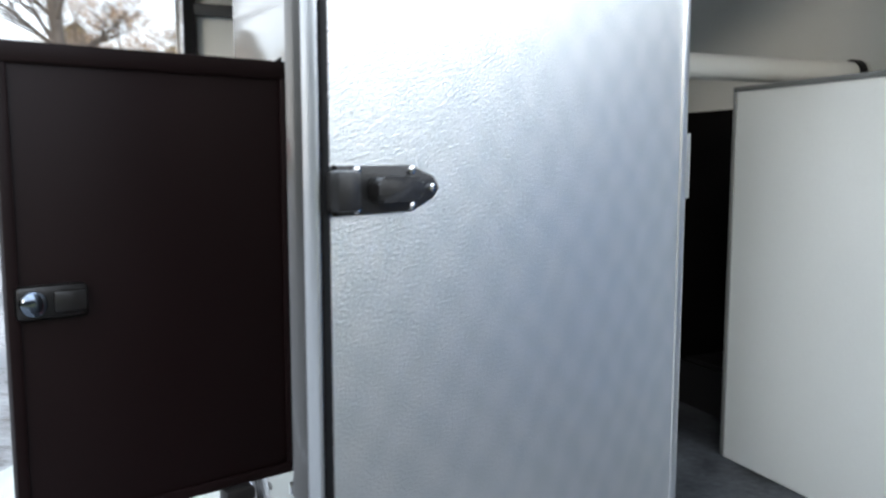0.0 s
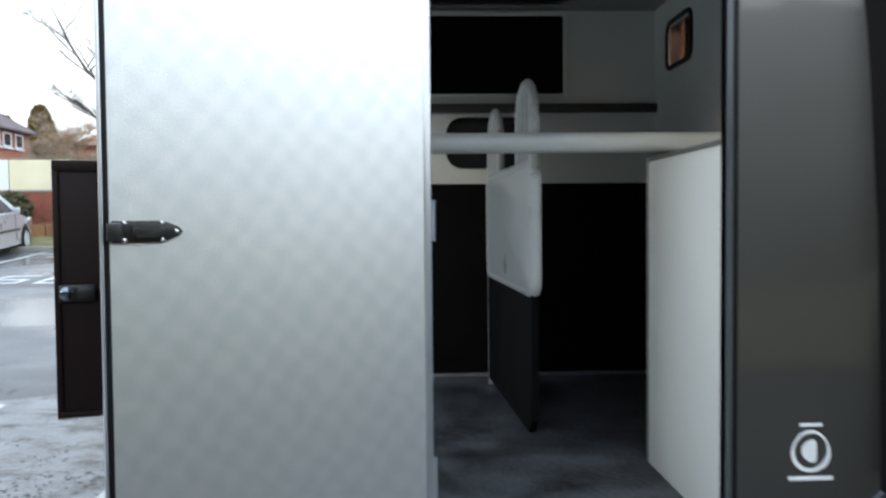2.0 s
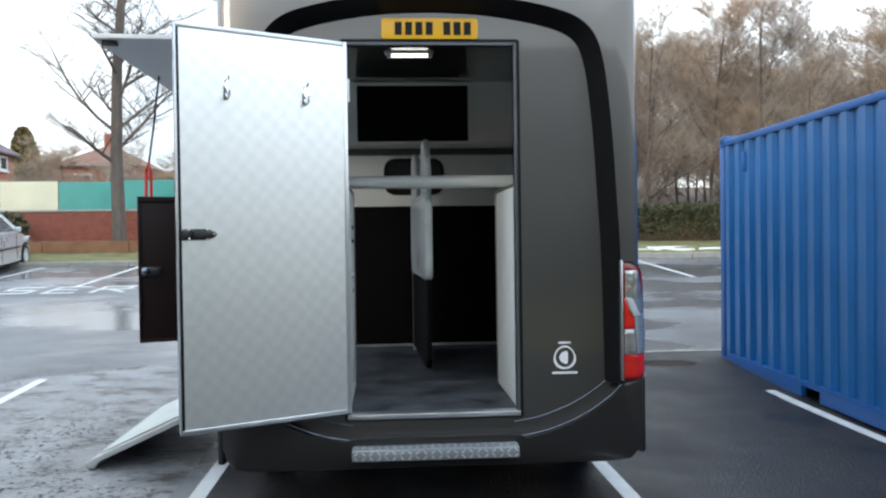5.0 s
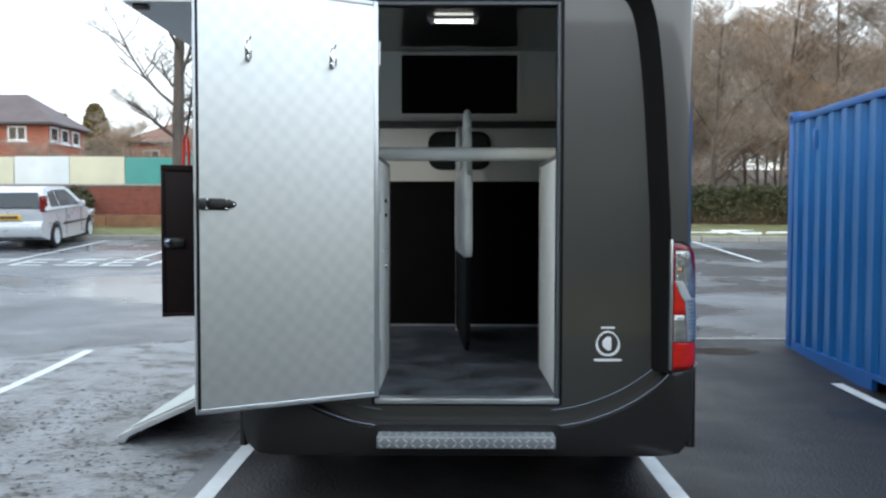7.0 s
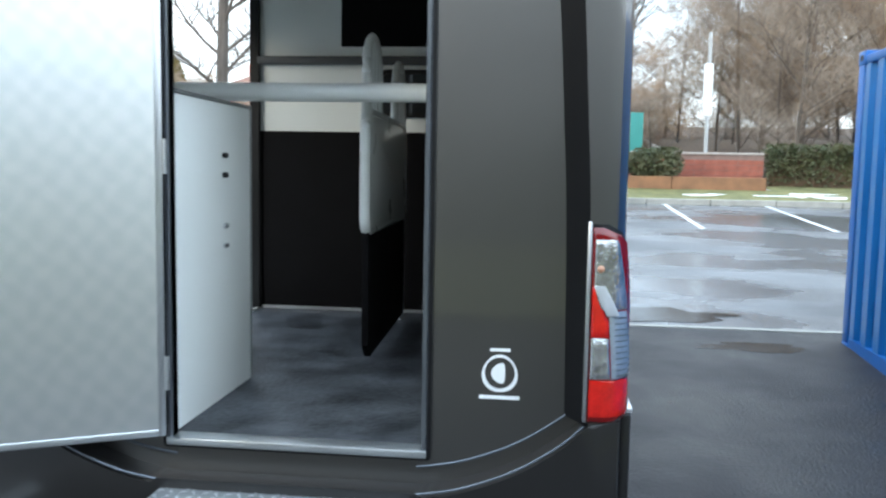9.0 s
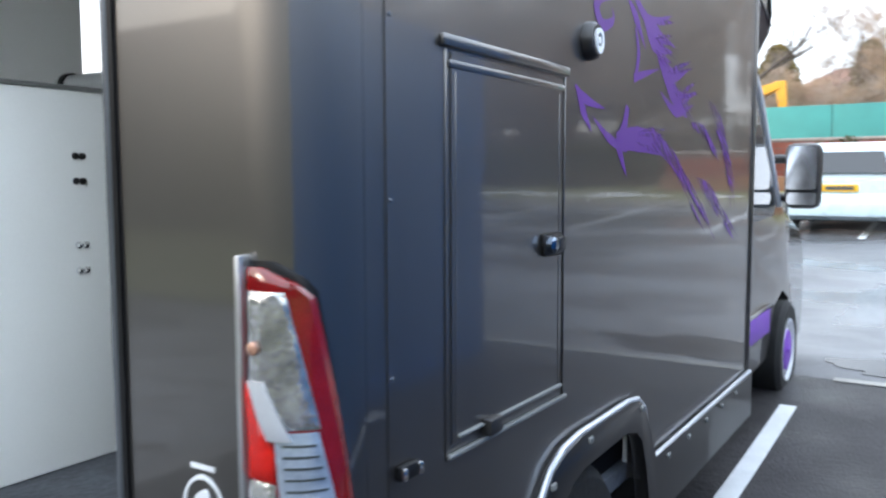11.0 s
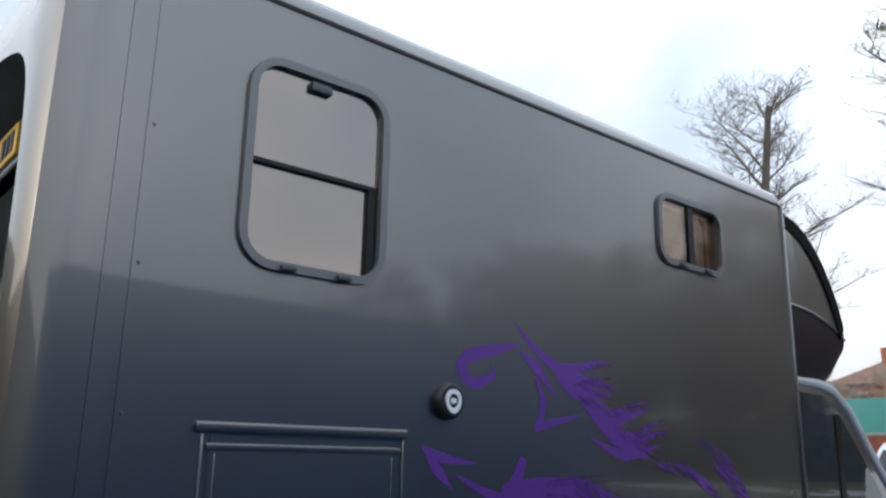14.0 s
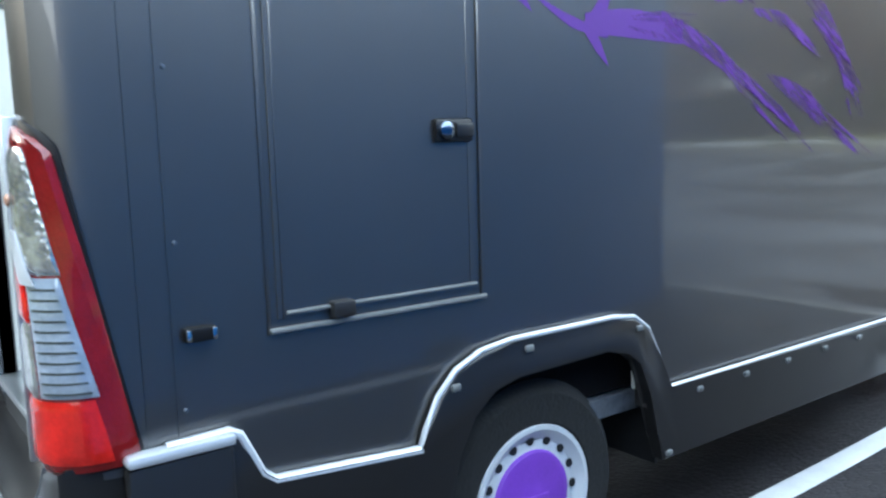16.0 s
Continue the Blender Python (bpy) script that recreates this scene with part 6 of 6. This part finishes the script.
t1 = make_tree(3, 10.5, 0.85, 0.21, "bare grey-barked tree beside the boundary wall", BARK, 4, 0.2, "car park trees", (26, 9, 6, 4), (0.14, 0.30), 0.14)
t1.matrix_basis = pose(-8.15, 20.2, 1.4, 0, 0, 40)
copy_thing(t1, pose(-2.6, 20.4, 1.4, 0, 0, 160))
copy_thing(t1, pose(2.4, 20.4, 1.4, 0, 0, 250))
WOOD = [make_tree(11 + k, 6.4, 0.95, 0.07, "dense bare brown woodland tree", (TWIG, TWIGRUST, TWIG)[k], 4, 0.06, "woodland trees", (16, 10, 9, 6)) for k in range(3)]
rng = random.Random(5)
spots = [(9 + 2.3 * i + rng.uniform(-1, 1), 24.5 + 4.2 * j + rng.uniform(-1.5, 1.5)) for j in range(5) for i in range(15)]
for k, (x, y) in enumerate(spots):
    m = pose(x, y, 1.15 + 0.10 * (y - 24), 0, 0, rng.uniform(0, 360)) @ Matrix.Diagonal((1, 1, 1, 1))
    if k < 3:
        WOOD[k].matrix_basis = m
    else:
        c = copy_thing(WOOD[k % 3], m)
    ob = WOOD[k] if k < 3 else c
    f = rng.uniform(0.82, 1.22)
    ob.scale = (f, f, f * rng.uniform(0.95, 1.15))
for k in range(16):
    c = copy_thing(WOOD[k % 3], pose(-40 + 3.4 * k + rng.uniform(-1, 1), 60 + rng.uniform(-4, 6), 0.6, 0, 0, rng.uniform(0, 360)))
    f = rng.uniform(0.75, 1.15)
    c.scale = (f, f, f)
for k in range(12):
    c = copy_thing(WOOD[k % 3], pose(-3 + 3.0 * k + rng.uniform(-1, 1), 48 + rng.uniform(-4, 6), 1.0, 0, 0, rng.uniform(0, 360)))
    f = rng.uniform(1.0, 1.5)
    c.scale = (f, f, f)
# woodland floor rising behind the hedge
verge(7, 80, 22.6, 60, 1.25, 5.2, SOIL, "brown leaf-covered rising ground", "wood_bank")


def leafy(bm, fn, n, size, rng):
    """Small leaf quads at points drawn from fn."""
    for _ in range(n):
        p = Vector(fn())
        a = Vector((rng.gauss(0, 1), rng.gauss(0, 1), rng.gauss(0, 1))).normalized()
        b = a.cross(Vector((rng.gauss(0, 1), rng.gauss(0, 1), rng.gauss(0, 1)))).normalized()
        s = size * rng.uniform(0.6, 1.4)
        bm.faces.new([bm.verts.new(p + v) for v in (a * s, b * s * 0.6, -a * s, -b * s * 0.6)])
    return bm


def hedge(x0, x1, y0, y1, z0, z1):
    r = random.Random(9)
    def pt():
        x, y = r.uniform(x0, x1), r.uniform(y0, y1)
        top = z1 + 0.22 * noise.noise((x * 0.9, y, 0))
        u = r.random() ** 0.5
        if r.random() < 0.6:
            y = y0 + abs(r.gauss(0, 0.12)) + 0.1 * noise.noise((x * 1.3, u * 3, 5))
        return x, y, z0 + (top - z0) * u
    bm = leafy(bmesh.new(), pt, 26000, 0.055, r)
    e = thing("hedge", "clipped dark green hedge behind the grass verge", "hedge", kind="stuff")
    part("leaves", bm, LEAF, e)
    core = B(x0 + 0.1, x1 - 0.1, y0 + 0.25, y1 - 0.1, z0, z1 - 0.2)
    part("hedge_core", core, SOIL, e)


hedge(7.3, 30, 21.2, 22.4, 1.2, 2.45)


def conifer(x, y, z, h, r, label):
    rr = random.Random(int(x * 7))
    e = thing("conifer", label, "tree", (x, y, z))
    part("trunk", tube(bmesh.new(), [(0, 0, 0), (0, 0, h * 0.8)], [0.2, 0.05], 8), BARK, e)
    def pt():
        u = rr.random() ** 0.8
        a = rr.uniform(0, 6.2832)
        rad = r * (1 - u) ** 0.38 * (0.75 + 0.35 * noise.noise((math.cos(a) * 2, math.sin(a) * 2, u * 5))) * rr.random() ** 0.35
        return rad * math.cos(a), rad * math.sin(a), 0.3 + u * (h - 0.3)
    part("crown", leafy(bmesh.new(), pt, 6000, 0.22, rr), CONIFER, e)


conifer(-31.2, 61, 1.0, 8.6, 2.6, "olive conifer beside the brick house")
conifer(-28.6, 61.5, 1.0, 9.4, 2.4, "olive conifer beside the brick house")
conifer(-10.5, 66, 1.0, 10.5, 3.6, "dark olive tree beyond the hoarding")
conifer(-4.0, 64, 1.0, 10.0, 3.2, "dark olive tree beyond the hoarding")
conifer(3.0, 66, 1.0, 9.0, 3.4, "dark olive tree beyond the hoarding")


def bush(x, y, z, r, h, label):
    rr = random.Random(int(abs(x) * 13))
    e = thing("bush", label, "bush", (x, y, z), kind="stuff")
    def pt():
        a, u = rr.uniform(0, 6.2832), rr.random()
        q = r * math.sqrt(1 - (2 * u - 1) ** 2 * 0.8) * rr.random() ** 0.4
        return q * math.cos(a), q * math.sin(a), u * h * (0.8 + 0.3 * noise.noise((a, u * 2, x)))
    part("leaves", leafy(bmesh.new(), pt, 3500, 0.05, rr), LEAF, e)
    stems = bmesh.new()
    for k in range(6):
        a = 1.05 * k
        tube(stems, [(0, 0, -0.05), (r * 0.5 * math.cos(a), r * 0.5 * math.sin(a), h * 0.7)], [0.02, 0.006], 5)
    part("stems", stems, BARK, e)


for x in (-11.6, -15.2, -3.4, -0.6, 1.6, 4.0):
    bush(x, 20.1 + 0.2 * math.sin(x), 1.45, 0.8, 1.0, "small scrubby shrub in the planting bed")

# thawing snow on the verge
r = random.Random(4)
bm = bmesh.new()
for k in range(26):
    x = r.uniform(4.6, 12.5) if r.random() < 0.8 else r.uniform(12, 15)
    y = r.uniform(18.1, 19.2)
    pts = [(x + r.uniform(0.25, 0.6) * math.cos(a), y + 0.22 * math.sin(a) * r.uniform(0.6, 1.2)) for a in [6.2832 * i / 9 for i in range(9)]]
    z = gz(17.4) + 0.12 + (y - 17.42) * 0.05
    prism(bm, pts, "z", z - 0.03, z + 0.06, 0.02)
solid("snow_patch", bm, SNOW, "thawing white snow remnants on the grass", "snow", kind="stuff")


# ---- unseen surroundings behind and beside the camera ----
# invented dark building, sized and toned to darken the lorry's rear reflections
REFLECTDARK = mat("reflection_block_dark", (0.026, 0.030, 0.023), 0.6, 0, 0.2, 0.6, 20, 0.2)
blk = thing("reflection_block", "unseen dark block added behind the camera to darken reflections", "building")
part("wall", B(-30, 8, -19, -15, 0, 5.7), REFLECTDARK, blk)
part("roof", prism(bmesh.new(), [(-19.4, 5.7), (-14.6, 5.7), (-14.6, 5.95), (-17, 6.5), (-19.4, 5.95)], "x", -30.4, 8.4), ROOFTILE, blk)
part("wing_wall", prism(bmesh.new(), [(8, 0), (30, 0), (30, 3.8), (8, 6.4)], "y", -19, -15.5), REFLECTDARK, blk)
part("wing_wall", B(-26, -22, -14.9, 8, 0, 7.6), REFLECTDARK, blk)
part("block_door", B(-8, -3, -15.06, -14.98, 0, 4.2), GREYPLASTIC, blk)
part("block_door", B(2, 7, -15.06, -14.98, 0, 4.2), GREYPLASTIC, blk)
for k in range(14):
    c = copy_thing(WOOD[k % 3], pose(17 + rng.uniform(-1.5, 3), -10 + 2.6 * k, 0, 0, 0, rng.uniform(0, 360)))
    c.scale = (0.8, 0.8, 0.54 if k < 7 else 0.38)

lw = bmesh.new()
box(lw, -40, 34, -14.6, -5.6, 0.01, 0.05)
solid("lawn", lw, GRASS, "winter lawn across the yard", "grass", kind="structure")
for k in range(26):
    x = -27 + 1.35 * k
    c = copy_thing(WOOD[k % 3], pose(x, 40 + rng.uniform(-2, 4), 0.9, 0, 0, 57 * k))
    c.scale = (0.95, 0.95, rng.uniform(0.5, 0.8))
